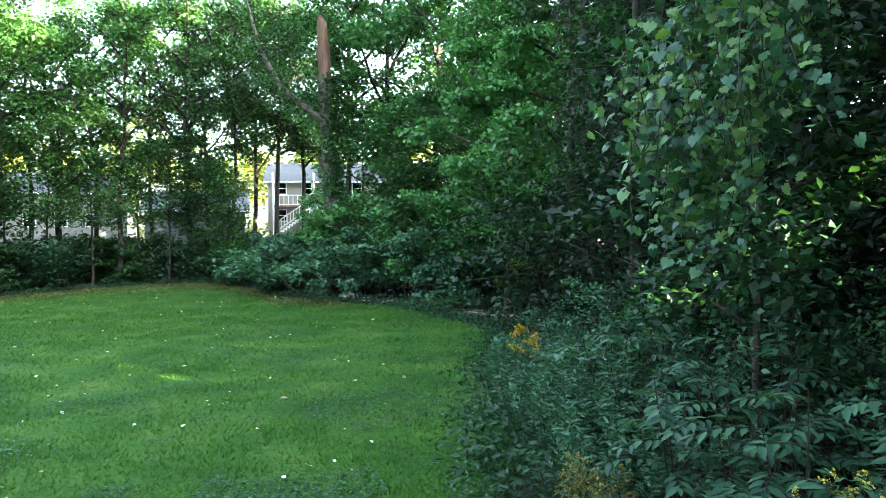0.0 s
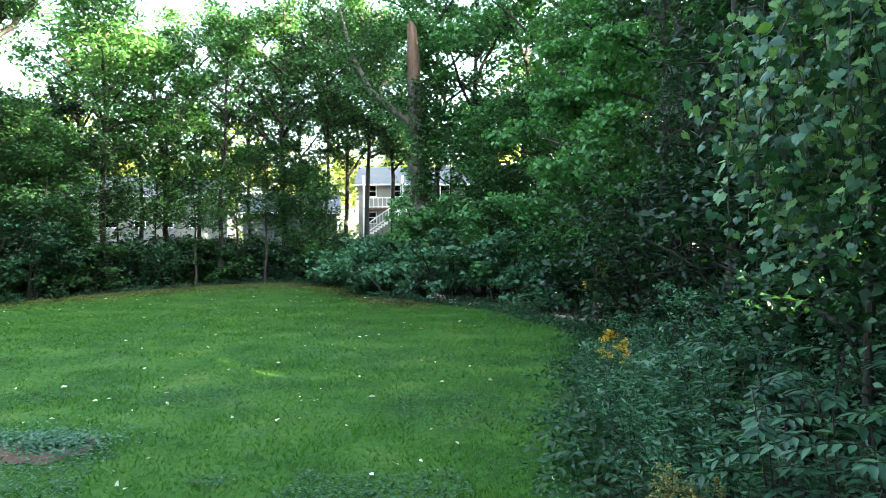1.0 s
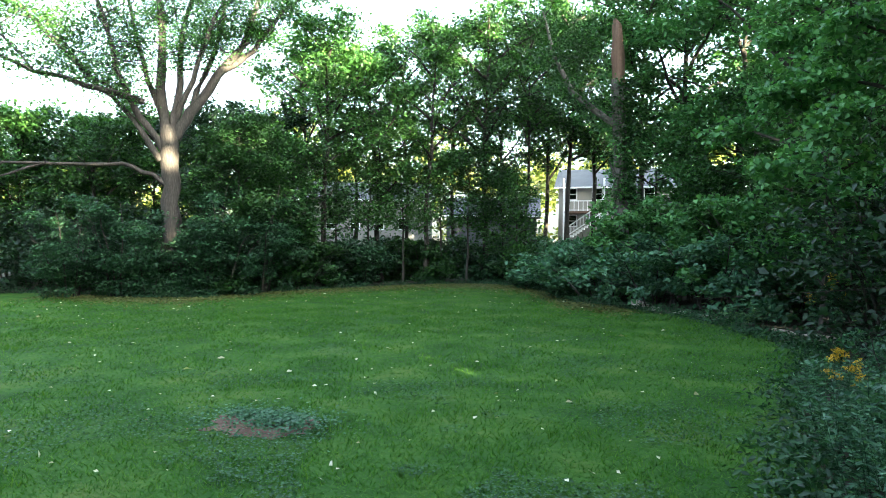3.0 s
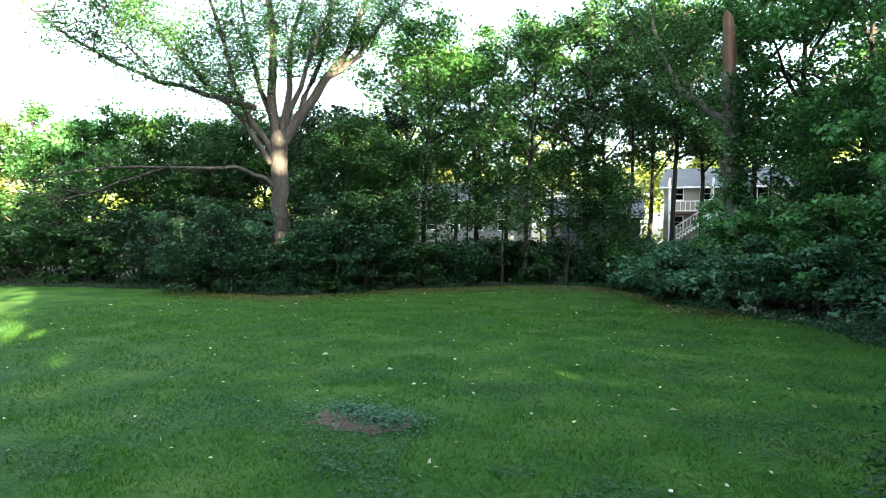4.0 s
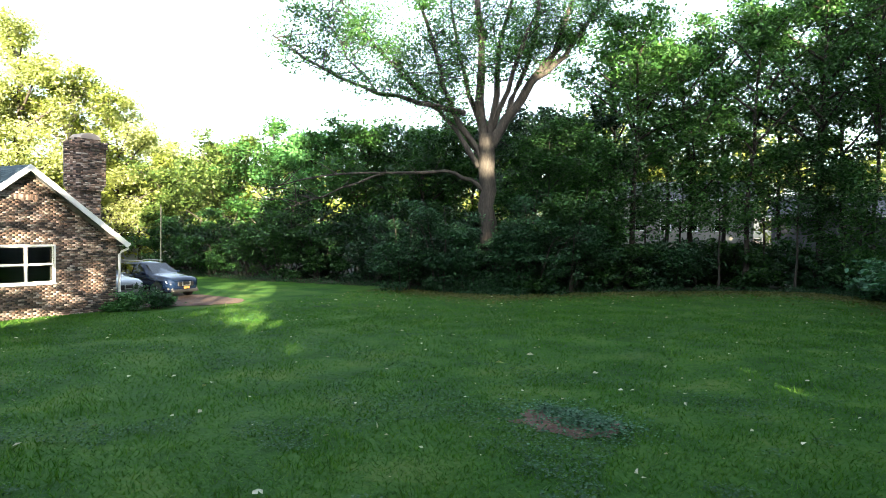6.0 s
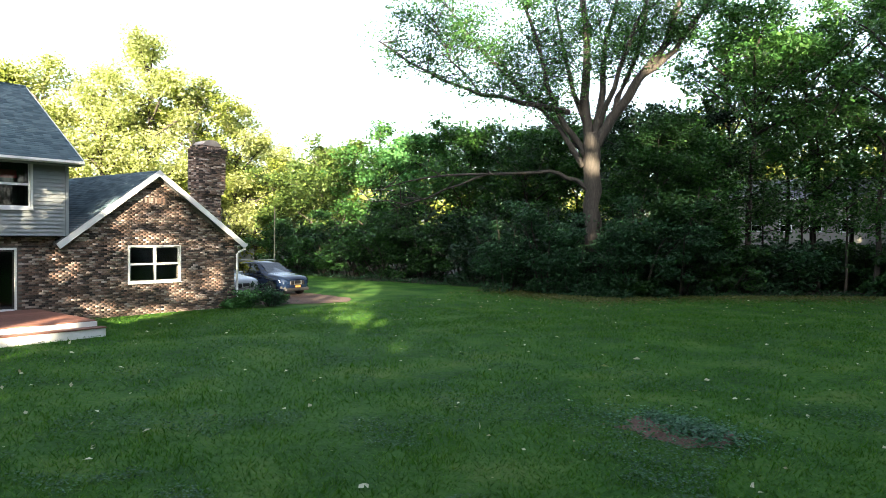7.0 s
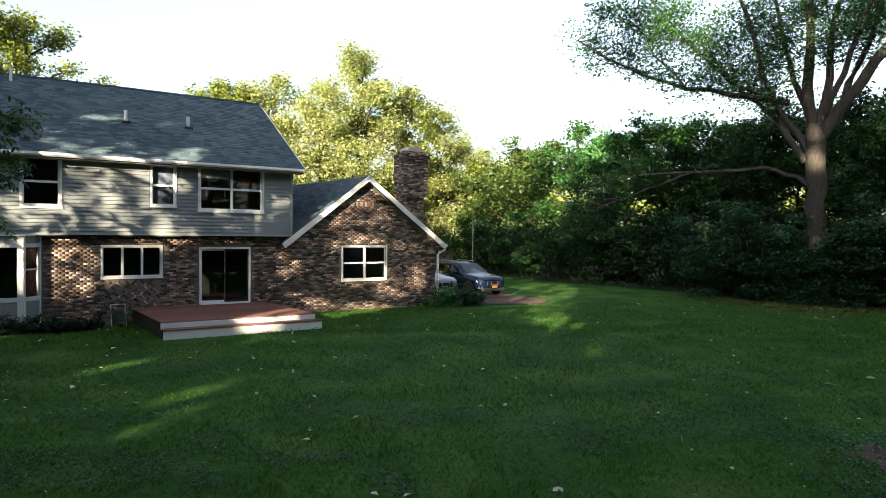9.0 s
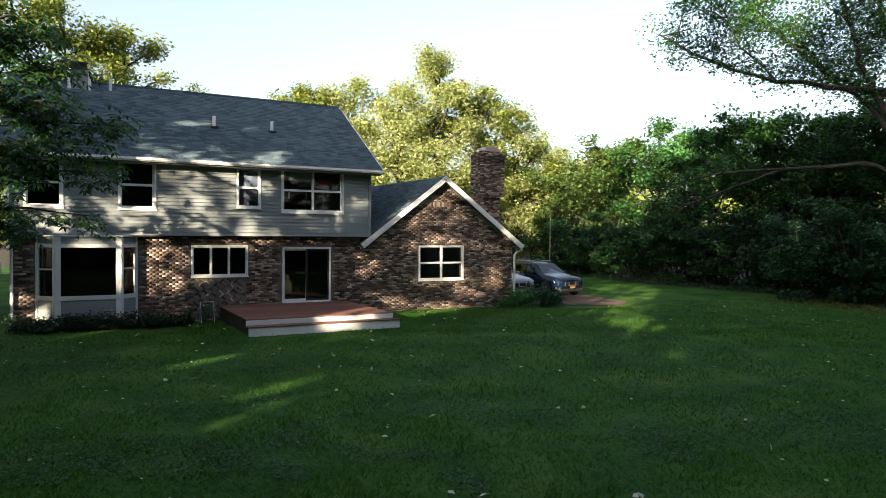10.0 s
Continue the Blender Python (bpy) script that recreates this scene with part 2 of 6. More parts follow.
def tube(points, radii, sides=7):
    """Vertices and quads of a tapered tube along points."""
    P, Rr = np.asarray(points, float), np.asarray(radii, float)
    T = np.gradient(P, axis=0)
    T /= np.linalg.norm(T, axis=1)[:, None] + 1e-9
    ref = np.where(np.abs(T[:, 2:3]) > 0.9, np.array([[1.0, 0, 0]]), np.array([[0, 0, 1.0]]))
    A = np.cross(T, ref)
    A /= np.linalg.norm(A, axis=1)[:, None]
    B = np.cross(T, A)
    th = np.linspace(0, 2 * np.pi, sides, endpoint=False)
    V = P[:, None] + Rr[:, None, None] * (np.cos(th)[None, :, None] * A[:, None] + np.sin(th)[None, :, None] * B[:, None])
    i, j = np.meshgrid(np.arange(len(P) - 1), np.arange(sides), indexing="ij")
    a, b = i * sides + j, i * sides + (j + 1) % sides
    return V.reshape(-1, 3), np.stack([a, b, b + sides, a + sides], -1).reshape(-1, 4)


def join(tubes):
    V, F, n = [], [], 0
    for v, f in tubes:
        V.append(v)
        F.append(f + n)
        n += len(v)
    return np.concatenate(V), np.concatenate(F)


def rough_tube(points, radii, sides, rng, amount=0.12):
    v, f = tube(points, radii, sides)
    c = np.repeat(np.asarray(points, float), sides, 0)
    v = c + (v - c) * (1 + rng.normal(0, amount, (len(v), 1)))
    return v, f


def leaf_cards(C, L, rng, W=0.55, up=0.5, hang=0.3, fold=0.18, out=None):
    """Folded pointed leaves round the centres C; L is one length or many. up: how far they face the sky. hang: how far the tips droop."""
    n = len(C)
    L = np.broadcast_to(L, (n,)) * rng.uniform(0.65, 1.25, n)
    a = rng.normal(0, 1, (n, 3))
    if out is not None:
        a += out
    a[:, 2] = a[:, 2] * (1 - up) - hang
    a /= np.linalg.norm(a, axis=1)[:, None]
    nr = rng.normal(0, 1, (n, 3)) * (1 - up * 0.6)
    nr[:, 2] = np.abs(nr[:, 2]) + up
    b = np.cross(a, nr)
    b /= np.linalg.norm(b, axis=1)[:, None] + 1e-9
    nr = np.cross(b, a)
    l, w = L[:, None], (L * W)[:, None] / 2
    base, tip = C - a * l * 0.5, C + a * l * 0.5
    mid = C - a * l * 0.05 + nr * (w * fold * 2)
    V = np.stack([base, mid + b * w, tip, mid - b * w], 1).reshape(-1, 3)
    k = np.arange(n)[:, None] * 4
    F = np.concatenate([k + [0, 1, 2], k + [0, 2, 3]])
    return V, F


def polar(az, dist):
    return -math.sin(radians(az)) * dist, math.cos(radians(az)) * dist


def gz(x, y):
    """Height of the ground: it falls a little towards the house."""
    return -0.005 * min(max(-x - 2, 0), 28) + 0.03 * noise.noise((x * 0.12, y * 0.12, 0.3))


def wobble(p0, p1, k, amount, rng, sag=0.0):
    t = np.linspace(0, 1, k)[:, None]
    P = np.asarray(p0) * (1 - t) + np.asarray(p1) * t
    P[1:] += np.cumsum(rng.normal(0, amount, (k - 1, 3)), axis=0) * np.linalg.norm(np.asarray(p1) - p0) / k
    P[:, 2] -= sag * np.sin(np.pi * t[:, 0])
    return P


def clump_leaves(centres, count, radius, rng, flat=0.6):
    """Leaf places spread unevenly round the clump centres."""
    w = rng.gamma(1.6, 1.0, len(centres))
    idx = rng.choice(len(centres), count, p=w / w.sum())
    d = rng.normal(0, 1, (count, 3))
    d /= np.linalg.norm(d, axis=1)[:, None]
    d *= (rng.uniform(0, 1, count) ** 0.45)[:, None] * radius * rng.uniform(0.6, 1.3, (len(centres), 1))[idx]
    d[:, 2] *= flat
    return centres[idx] + d


def branchy(base, h, r, lo, spread, rng, limbs=14, lean=(0, 0), rise=0.7, top=0.92, twigs=5, sides=8, profile=None):
    """Tubes of a trunk with limbs and twigs, and the places where foliage sits."""
    base = np.asarray(base, float)
    crown_top = base + [lean[0], lean[1], h * top]
    trunk = wobble(base - [0, 0, 0.3], crown_top, 9, 0.05, rng)
    tr = r * np.linspace(1, 0.16, 9)
    tr[0] *= 1.35
    tubes, tips = [rough_tube(trunk, tr, sides, rng, 0.06)], []
    for i in range(limbs):
        fz = lo + (0.97 - lo) * (i + rng.uniform(0, 0.9)) / limbs
        p0 = np.array([np.interp(fz * 8, np.arange(9), trunk[:, k]) for k in range(3)])
        az = i * 2.4 + rng.uniform(-0.5, 0.5)
        q = (fz - lo) / (1 - lo)
        reach = spread * (profile(q) if profile else (0.55 + 0.9 * q * (1 - q) * 2) * (1 - 0.35 * q)) * rng.uniform(0.7, 1.15)
        p1 = p0 + [math.cos(az) * reach, math.sin(az) * reach, reach * rise * rng.uniform(0.3, 1.2)]
        limb = wobble(p0, p1, 6, 0.10, rng, sag=-0.06 * reach)
        lr = min(r * 0.5, 0.05 + reach * 0.022) * np.linspace(1, 0.2, 6)
        tubes.append(tube(limb, lr, 5))
        for j in range(twigs):
            f = rng.uniform(0.25, 1.0)
            s0 = np.array([np.interp(f * 5, np.arange(6), limb[:, k]) for k in range(3)])
            d = rng.normal(0, 1, 3)
            d[2] = d[2] * 0.5 + 0.1
            s1 = s0 + d / np.linalg.norm(d) * reach * rng.uniform(0.15, 0.4)
            tubes.append(tube(wobble(s0, s1, 4, 0.1, rng), 0.018 * np.linspace(1.2, 0.4, 4), 3))
            tips += [s1, (s0 + s1) / 2]
        tips += [p1, limb[4]]
    tips.append(crown_top)
    return tubes, np.array(tips)


def tree(name, x, y, h, r, lo, spread, leaves, leaf, seed, leaf_material, label, bark=BARK_DARK, clump=0.9, limbs=14, lean=(0, 0), rise=0.9, twigs=7, group="",
         profile=None, category="tree", W=0.55, hang=0.3, flat=0.8, keep=None):
    """One broad-leaved tree: tapered trunk with limbs, and a crown of many leaves."""
    rng = np.random.default_rng(seed)
    root = new(name)
    root.location = (x, y, gz(x, y))
    tubes, tips = branchy((0, 0, 0), h, r, lo, spread, rng, limbs, lean, rise, twigs=twigs, profile=profile)
    part("trunk", fast_mesh("trunk", *join(tubes), bark, True), bark, root)
    C = clump_leaves(tips, leaves, clump, rng, flat)
    if keep is not None:
        C = C[keep(C + np.array([x, y, 0]))]
    part("crown", fast_mesh("crown", *leaf_cards(C, leaf, rng, W, hang=hang), leaf_material), leaf_material, root)
    return tagged(root, label, category, group)


def shrub(name, x, y, w, h, leaves, leaf, seed, leaf_material, label, bark=BARK_DARK, clump=0.45, stems=7, group="", category="shrub", W=0.55, lift=0.12, hang=0.3, deep=None):
    """A bush: many stems from the ground, leafy clumps over an uneven dome."""
    rng = np.random.default_rng(seed)
    root = new(name)
    root.location = (x, y, gz(x, y))
    deep = deep or w
    tubes, tips = [], []
    for i in range(stems):
        az, rad = rng.uniform(0, 6.283), rng.uniform(0.2, 1.0) ** 0.6
        end = np.array([math.cos(az) * rad * w / 2, math.sin(az) * rad * deep / 2, h * rng.uniform(0.75, 1.05) * (1 - 0.55 * rad ** 2)])
        p0 = np.array([end[0] * 0.25, end[1] * 0.25, -0.1])
        st = wobble(p0, end, 6, 0.08, rng, sag=-0.1 * h)
        tubes.append(tube(st, (0.012 + 0.008 * h) * np.linspace(1, 0.3, 6), 4))
        for j in range(7):
            f = rng.uniform(lift, 1.0)
            s0 = np.array([np.interp(f * 5, np.arange(6), st[:, k]) for k in range(3)])
            d = rng.normal(0, 1, 3) * [w * 0.16, deep * 0.16, h * 0.1]
            tubes.append(tube(wobble(s0, s0 + d, 3, 0.1, rng), [0.01, 0.007, 0.004], 3))
            tips.append(s0 + d * rng.uniform(0.5, 1.1))
    tips = np.array(tips)
    tips[:, 2] = np.maximum(tips[:, 2], 0.15)
    part("stem", fast_mesh("stem", *join(tubes), bark), bark, root)
    C = clump_leaves(tips, leaves, clump, rng, 0.5)
    C[:, 2] = np.maximum(C[:, 2], 0.05)
    part("foliage", fast_mesh("foliage", *leaf_cards(C, leaf, rng, W, hang=hang), leaf_material), leaf_material, root)
    return tagged(root, label, category, group)


VINE_RIM = [(0.0, -0.12), (0.12, -0.34), (0.24, -0.36), (0.36, -0.22), (0.58, -0.20), (0.47, -0.04), (0.52, 0.10), (0.42, 0.16), (0.40, 0.34), (0.27, 0.34), (0.20, 0.50), (0.10, 0.54), (0.0, 0.74)]


def lobed_leaves(C, size, rng, facing, tilt=0.45):
    """Broad lobed leaves with a folded midrib; facing: the way their upper sides look."""
    n = len(C)
    L = size * rng.uniform(0.55, 1.25, n)
    nr = np.asarray(facing) + rng.normal(0, tilt, (n, 3))
    nr /= np.linalg.norm(nr, axis=1)[:, None]
    a = np.array([[0, 0, -1.0]]) + rng.normal(0, 0.4, (n, 3))
    a -= (a * nr).sum(1)[:, None] * nr
    a /= np.linalg.norm(a, axis=1)[:, None]
    b = np.cross(a, nr)
    rim = VINE_RIM + [(-x, y) for x, y in VINE_RIM[-2:0:-1]]
    V = [C]
    for x, y in rim:
        bend = abs(x) * 0.22 + (0.12 if y > 0.5 else 0.0)
        V.append(C + L[:, None] * (b * x + a * y - nr * (bend * rng.uniform(0.4, 1.3, (n, 1)))))
    V = np.stack(V, 1).reshape(-1, 3)
    m, k = len(rim), np.arange(n)[:, None] * (len(rim) + 1)
    F = np.concatenate([k + [0, 1 + i, 1 + (i + 1) % m] for i in range(m)])
    return V, F


def fronds(bases, ways, length, pairs, leaf, rng, droop=0.35, W=0.36):
    """Pinnate leaves: a thin stalk with paired pointed leaflets."""
    tubes, C, A, Nn = [], [], [], []
    for p, w in zip(bases, ways):
        w = np.asarray(w, float) / np.linalg.norm(w)
        L = length * rng.uniform(0.7, 1.2)
        t = np.linspace(0, 1, 6)[:, None]
        P = p + w * L * t - np.array([0, 0, 1.0]) * droop * L * t ** 2
        tubes.append(tube(P, np.linspace(0.006, 0.002, 6), 3))
        side = np.cross(w, (0, 0, 1.0))
        side /= np.linalg.norm(side) + 1e-9
        for k in range(pairs):
            f = 0.22 + 0.74 * k / max(pairs - 1, 1)
            q = np.array([np.interp(f * 5, np.arange(6), P[:, c]) for c in range(3)])
            tang = w - np.array([0, 0, 2 * droop * f])
            tang /= np.linalg.norm(tang)
            for sgn in (-1, 1):
                d = side * sgn * 0.85 + tang * 0.5 - np.array([0, 0, 0.25]) + rng.normal(0, 0.12, 3)
                d /= np.linalg.norm(d)
                C.append(q + d * leaf * 0.55)
                A.append(d)
                Nn.append(np.cross(tang, side))
        C.append(P[-1] + tang * leaf * 0.4)
        A.append(tang)
        Nn.append(np.cross(tang, side))
    C, A, Nn = np.array(C), np.array(A), np.array(Nn)
    Nn[Nn[:, 2] < 0] *= -1
    B = np.cross(A, Nn)
    B /= np.linalg.norm(B, axis=1)[:, None] + 1e-9
    Nn = np.cross(B, A)
    l = (leaf * rng.uniform(0.75, 1.15, len(C)))[:, None]
    w = l * W / 2
    V = np.stack([C - A * l * 0.5, C - A * l * 0.12 + B * w + Nn * w * 0.3, C + A * l * 0.22 + B * w * 0.7 + Nn * w * 0.2, C + A * l * 0.55 - Nn * l * 0.06,
                  C + A * l * 0.22 - B * w * 0.7 + Nn * w * 0.2, C - A * l * 0.12 - B * w + Nn * w * 0.3, C], 1).reshape(-1, 3)
    k = np.arange(len(C))[:, None] * 7
    F = np.concatenate([k + [6, i, (i + 1) % 6] for i in range(6)])
    return tubes, (V, F)


# ---- the ground ----
def grid_mesh(name, xs, ys, mat, lift=0.0, inside=None, jitter=0.0):
    X, Y = np.meshgrid(xs, ys, indexing="ij")
    X, Y = X + np.random.uniform(-jitter, jitter, X.shape), Y + np.random.uniform(-jitter, jitter, Y.shape)
    V = np.array([(x, y, gz(x, y) + lift) for x, y in zip(X.ravel(), Y.ravel())])
    i, j = np.meshgrid(np.arange(len(xs) - 1), np.arange(len(ys) - 1), indexing="ij")
    a = (i * len(ys) + j).ravel()
    F = np.stack([a, a + len(ys), a + len(ys) + 1, a + 1], 1)
    if inside is not None:
        mid = V[F].mean(1)
        F = F[inside(mid[:, :2])]
    return fast_mesh(name, V, F, mat, True)


LAWN_EDGE = np.array([(3.0, 0), (1.3, 5), (0.8, 8.3), (0.75, 10.1), (1.0, 13.9), (1.4, 17.5), (1.9, 20.6), (0.9, 23.2), (-0.5, 25.7), (-2, 28.6), (-4.6, 30.4),
                      (-7.6, 32.9), (-10, 38), (-12.9, 41.1), (-15.6, 42.3), (-18.9, 40), (-22, 35), (-24.8, 29.8), (-25.6, 26.4), (-28.6, 25.4), (-33.4, 25.6),
                      (-37, 24.2), (-44, 20.9), (-52, 20), (-62, 14), (-62, -34), (-20, -40), (8, -26), (5, -8)])


def in_poly(P, poly):
    x, y = P[:, 0], P[:, 1]
    r = np.zeros(len(P), bool)
    q = np.roll(poly, 1, 0)
    for (ax, ay), (bx, by) in zip(poly, q):
        c = ((ay > y) != (by > y)) & (x < (bx - ax) * (y - ay) / (by - ay + 1e-12) + ax)
        r ^= c
    return r


def ragged(P):
    n = np.array([noise.noise((a * 0.9, b * 0.9, 2.0)) for a, b in P])
    m = np.array([noise.noise((a * 0.9, b * 0.9, 7.0)) for a, b in P])
    return in_poly(P + np.stack([n, m], 1) * 0.9, LAWN_EDGE)


steps = np.concatenate([[-2500, -900, -300, -150], np.arange(-90, 91, 3.0), [150, 300, 900, 2500]])
tagged(part("ground", grid_mesh("ground", steps, steps, EARTH, -0.03), EARTH), "dark earth with leaf litter under the trees", "ground", kind="structure")
tagged(part("lawn", grid_mesh("lawn", np.arange(-64, 6, 0.36), np.arange(-42, 44, 0.36), LAWN, 0.0, ragged, 0.15), LAWN), "mown green lawn with clover and thin patches", "lawn", kind="structure")


# ---- the house: x runs along its rear wall, y goes into it, z up ----
HOUSE_AT = pose(-26.55, -1.02, 0, 0, 0, 108)
house = new("house")
house.matrix_world = HOUSE_AT
tagged(house, "two-storey house of grey siding and brick with a gable wing", "house")

S0, S1, S2 = -8.63, 3.35, 10.3          # left corner, end of the upper storey, right corner of the wing
ZB, Z1, Z2 = -0.35, 2.88, 5.45          # footing, upper storey, eaves
APEX, WING_E = (6.72, 5.28), 2.72       # peak of the wing's gable, its eaves
SLIDER, TRIPLE, GWIN = (0.0, 1.83, 0.42, 2.44), (-3.21, -1.34, 1.47, 2.49), (5.72, 7.74, 1.14, 2.47)
BAY = (-7.95, -5.0, 0.15, 2.86)
UPPER = [(-8.2, -7.26, 3.82, 5.28), (-5.52, -4.51, 3.82, 5.30), (-1.71, -0.97, 3.93, 5.28), (-0.09, 2.17, 3.83, 5.33)]
LOWER = [SLIDER, TRIPLE, GWIN, BAY]


def holed(bm, x0, x1, z0, z1, y0, y1, holes):
    """A wall slab with rectangular openings through it."""
    xs = sorted({x0, x1, *[h[i] for h in holes for i in (0, 1) if x0 < h[i] < x1]})
    zs = sorted({z0, z1, *[h[i] for h in holes for i in (2, 3) if z0 < h[i] < z1]})
    for a, b in zip(xs, xs[1:]):
        run = None
        for c, d in zip(zs, zs[1:]):
            mx, mz = (a + b) / 2, (c + d) / 2
            if not any(h[0] < mx < h[1] and h[2] < mz < h[3] for h in holes):
                box(bm, a, b, y0, y1, c, d)
    return bm


bm = holed(bmesh.new(), S0, S2, ZB, 2.7, 0.015, 0.25, LOWER)
prism(bm, [(S1 - 0.05, 2.7), (S2, 2.7), APEX], "y", 0.015, 0.25)
part("brick_wall", bm, MORTAR, house, "mortar wall behind the bricks")
bm = boxes((S0, S0 + 0.2, 0.25, 8.5, ZB, Z1), (S2 - 0.2, S2, 0.25, 9.0, ZB, 2.7), (S0, S2, 8.5, 8.7, ZB, 2.7), (S0, S1, 8.3, 8.5, Z1, Z2), (S0, S0 + 0.15, -0.3, 8.3, Z1, Z2))
part("outer_wall", bm, SIDING, house)
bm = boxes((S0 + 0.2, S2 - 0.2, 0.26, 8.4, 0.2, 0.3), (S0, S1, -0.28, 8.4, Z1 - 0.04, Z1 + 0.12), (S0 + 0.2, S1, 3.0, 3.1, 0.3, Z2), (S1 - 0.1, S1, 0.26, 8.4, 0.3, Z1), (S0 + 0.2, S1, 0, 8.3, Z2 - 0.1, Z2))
part("interior", bm, DARK, house, "floors and inner walls, near-black for the rooms' shade")
bm = holed(bmesh.new(), S0, S1, Z1, Z2, -0.28, -0.13, UPPER)
box(bm, S1 - 0.15, S1, -0.13, 8.3, Z1, Z2)
part("upper_wall", bm, SIDING, house)

# clapboards
COURSE = (Z2 - Z1) / 20
for i in range(20):
    z = Z1 + i * COURSE
    cuts = sorted([(h[0] - 0.09, h[1] + 0.09) for h in UPPER if h[2] - 0.09 < z + COURSE * 0.5 < h[3] + 0.09])
    x = S0
    for a, b in cuts + [(S1, S1)]:
        if a - x > 0.05:
            bm = prism(bmesh.new(), [(-0.278, z + COURSE), (-0.284, z + COURSE), (-0.332, z), (-0.278, z)], "x", x, a)
            part("clapboard", bm, SIDING, house)
        x = b
for i in range(20):
    z = Z1 + i * COURSE
    bm = prism(bmesh.new(), [(S1, z + COURSE), (S1 + 0.006, z + COURSE), (S1 + 0.038, z), (S1, z)], "y", -0.28, 8.3)
    part("clapboard", bm, SIDING, house)
part("corner_board", boxes((S1 - 0.07, S1 + 0.035, -0.345, -0.24, Z1, Z2)), SIDING, house)
part("corner_board", boxes((S0 - 0.03, S0 + 0.07, -0.345, -0.24, Z1, Z2)), SIDING, house)


# bricks
def brick_box(w, h, dp):
    V = np.array([(0, 0, 0), (w, 0, 0), (w, 0, h), (0, 0, h), (0, dp, 0), (w, dp, 0), (w, dp, h), (0, dp, h)])
    F = np.array([(0, 1, 2, 3), (1, 5, 6, 2), (4, 0, 3, 7), (3, 2, 6, 7), (4, 5, 1, 0)])
    return V, F


def gable_z(x):
    return 2.7 + (APEX[1] - 2.7) * (1 - abs(x - APEX[0]) / (S2 - APEX[0]))


BW, BH, JOINT = 0.20, 0.062, 0.011
rng = np.random.default_rng(5)
V1, F1 = brick_box(BW, BH, 0.03)
one_brick = fast_mesh("brick", V1, F1, BRICK_PIECE)
bv, bf, nb, singles = [], [], 0, []
for row in range(78):
    z = -0.30 + row * (BH + JOINT)
    x = S0 + (row % 2) * (BW + JOINT) / 2
    while x < S2 - 0.1:
        a, b = x, min(x + BW, S2)
        x += BW + JOINT
        if any(h[0] - 0.05 < b and a < h[1] + 0.05 and h[2] - 0.06 < z + BH and z < h[3] + 0.06 for h in LOWER):
            continue
        if z + BH > Z1 and (a < S1 or z + BH > min(gable_z(a), gable_z(b)) - 0.04):
            continue
        if TRIPLE[0] < (a + b) / 2 < TRIPLE[1] and -0.1 < z < TRIPLE[2] - 0.1:
            continue
        if 1.95 < a < 4.05 and 0.42 < z < 2.1:
            singles.append((a, z))
            continue
        v = V1.copy()
        v[:, 0] *= (b - a) / BW
        v += [a, rng.uniform(-0.005, 0.004), z]
        bv.append(v)
        bf.append(F1 + nb)
        nb += 8
# the herringbone panel under the kitchen window
for i in range(-12, 14):
    for j in range(-12, 14):
        for turn in (0, 1):
            cx, cz = (i * 0.219 + j * 0.075) , 0.65 + (j * 0.219 - i * 0.075) * 1.0
            w, h = (0.2, 0.062) if turn == 0 else (0.062, 0.2)
            px, pz = (cx, cz) if turn == 0 else (cx + 0.135, cz + 0.07)
            pts = np.array([(px, 0, pz), (px + w, 0, pz), (px + w, 0, pz + h), (px, 0, pz + h)])
            v = np.concatenate([pts, pts + [0, 0.03, 0]])
            d = v - [0, 0, 0.65]
            c, s = math.cos(radians(45)), math.sin(radians(45))
            v = np.stack([c * d[:, 0] - s * d[:, 2] - 2.27, v[:, 1] + rng.uniform(-0.004, 0.004), s * d[:, 0] + c * d[:, 2] + 0.65], 1)
            if v[:, 0].min() > TRIPLE[0] - 0.02 and v[:, 0].max() < TRIPLE[1] + 0.02 and v[:, 2].min() > -0.1 and v[:, 2].max() < TRIPLE[2] - 0.03:
                bv.append(v)
                bf.append(F1 + nb)
                nb += 8
part("bricks", fast_mesh("bricks", np.concatenate(bv), np.concatenate(bf), BRICK), BRICK, house, "rough multicoloured brown brick courses", kind="stuff")


# roofs
def shingles(origin, along, up, length, height, rng, clip=None, tab=0.3, rowh=0.14):
    o, a, u = np.array(origin, float), np.array(along, float), np.array(up, float)
    a, u = a / np.linalg.norm(a), u / np.linalg.norm(u)
    n = np.cross(a, u)
    if n[2] < 0:
        n = -n
    V, F, k = [], [], 0
    for r in range(int(height / rowh)):
        x = -rng.uniform(0, tab)
        while x < length:
            w = tab * rng.uniform(0.85, 1.15)
            a0, a1 = max(x, 0), min(x + w - 0.008, length)
            x += w
            if a1 - a0 < 0.03:
                continue
            l = 0.014 + rng.uniform(0, 0.006)
            q = np.array([o + a * a0 + u * r * rowh, o + a * a1 + u * r * rowh, o + a * a0 + u * r * rowh + n * l, o + a * a1 + u * r * rowh + n * l,
                          o + a * a0 + u * (r + 1.15) * rowh + n * 0.004, o + a * a1 + u * (r + 1.15) * rowh + n * 0.004])
            if clip is not None and not clip(q.mean(0)):
                continue
            V.append(q)
            F += [(k, k + 1, k + 3, k + 2), (k + 2, k + 3, k + 5, k + 4)]
            k += 6
    return np.concatenate(V), np.array(F)


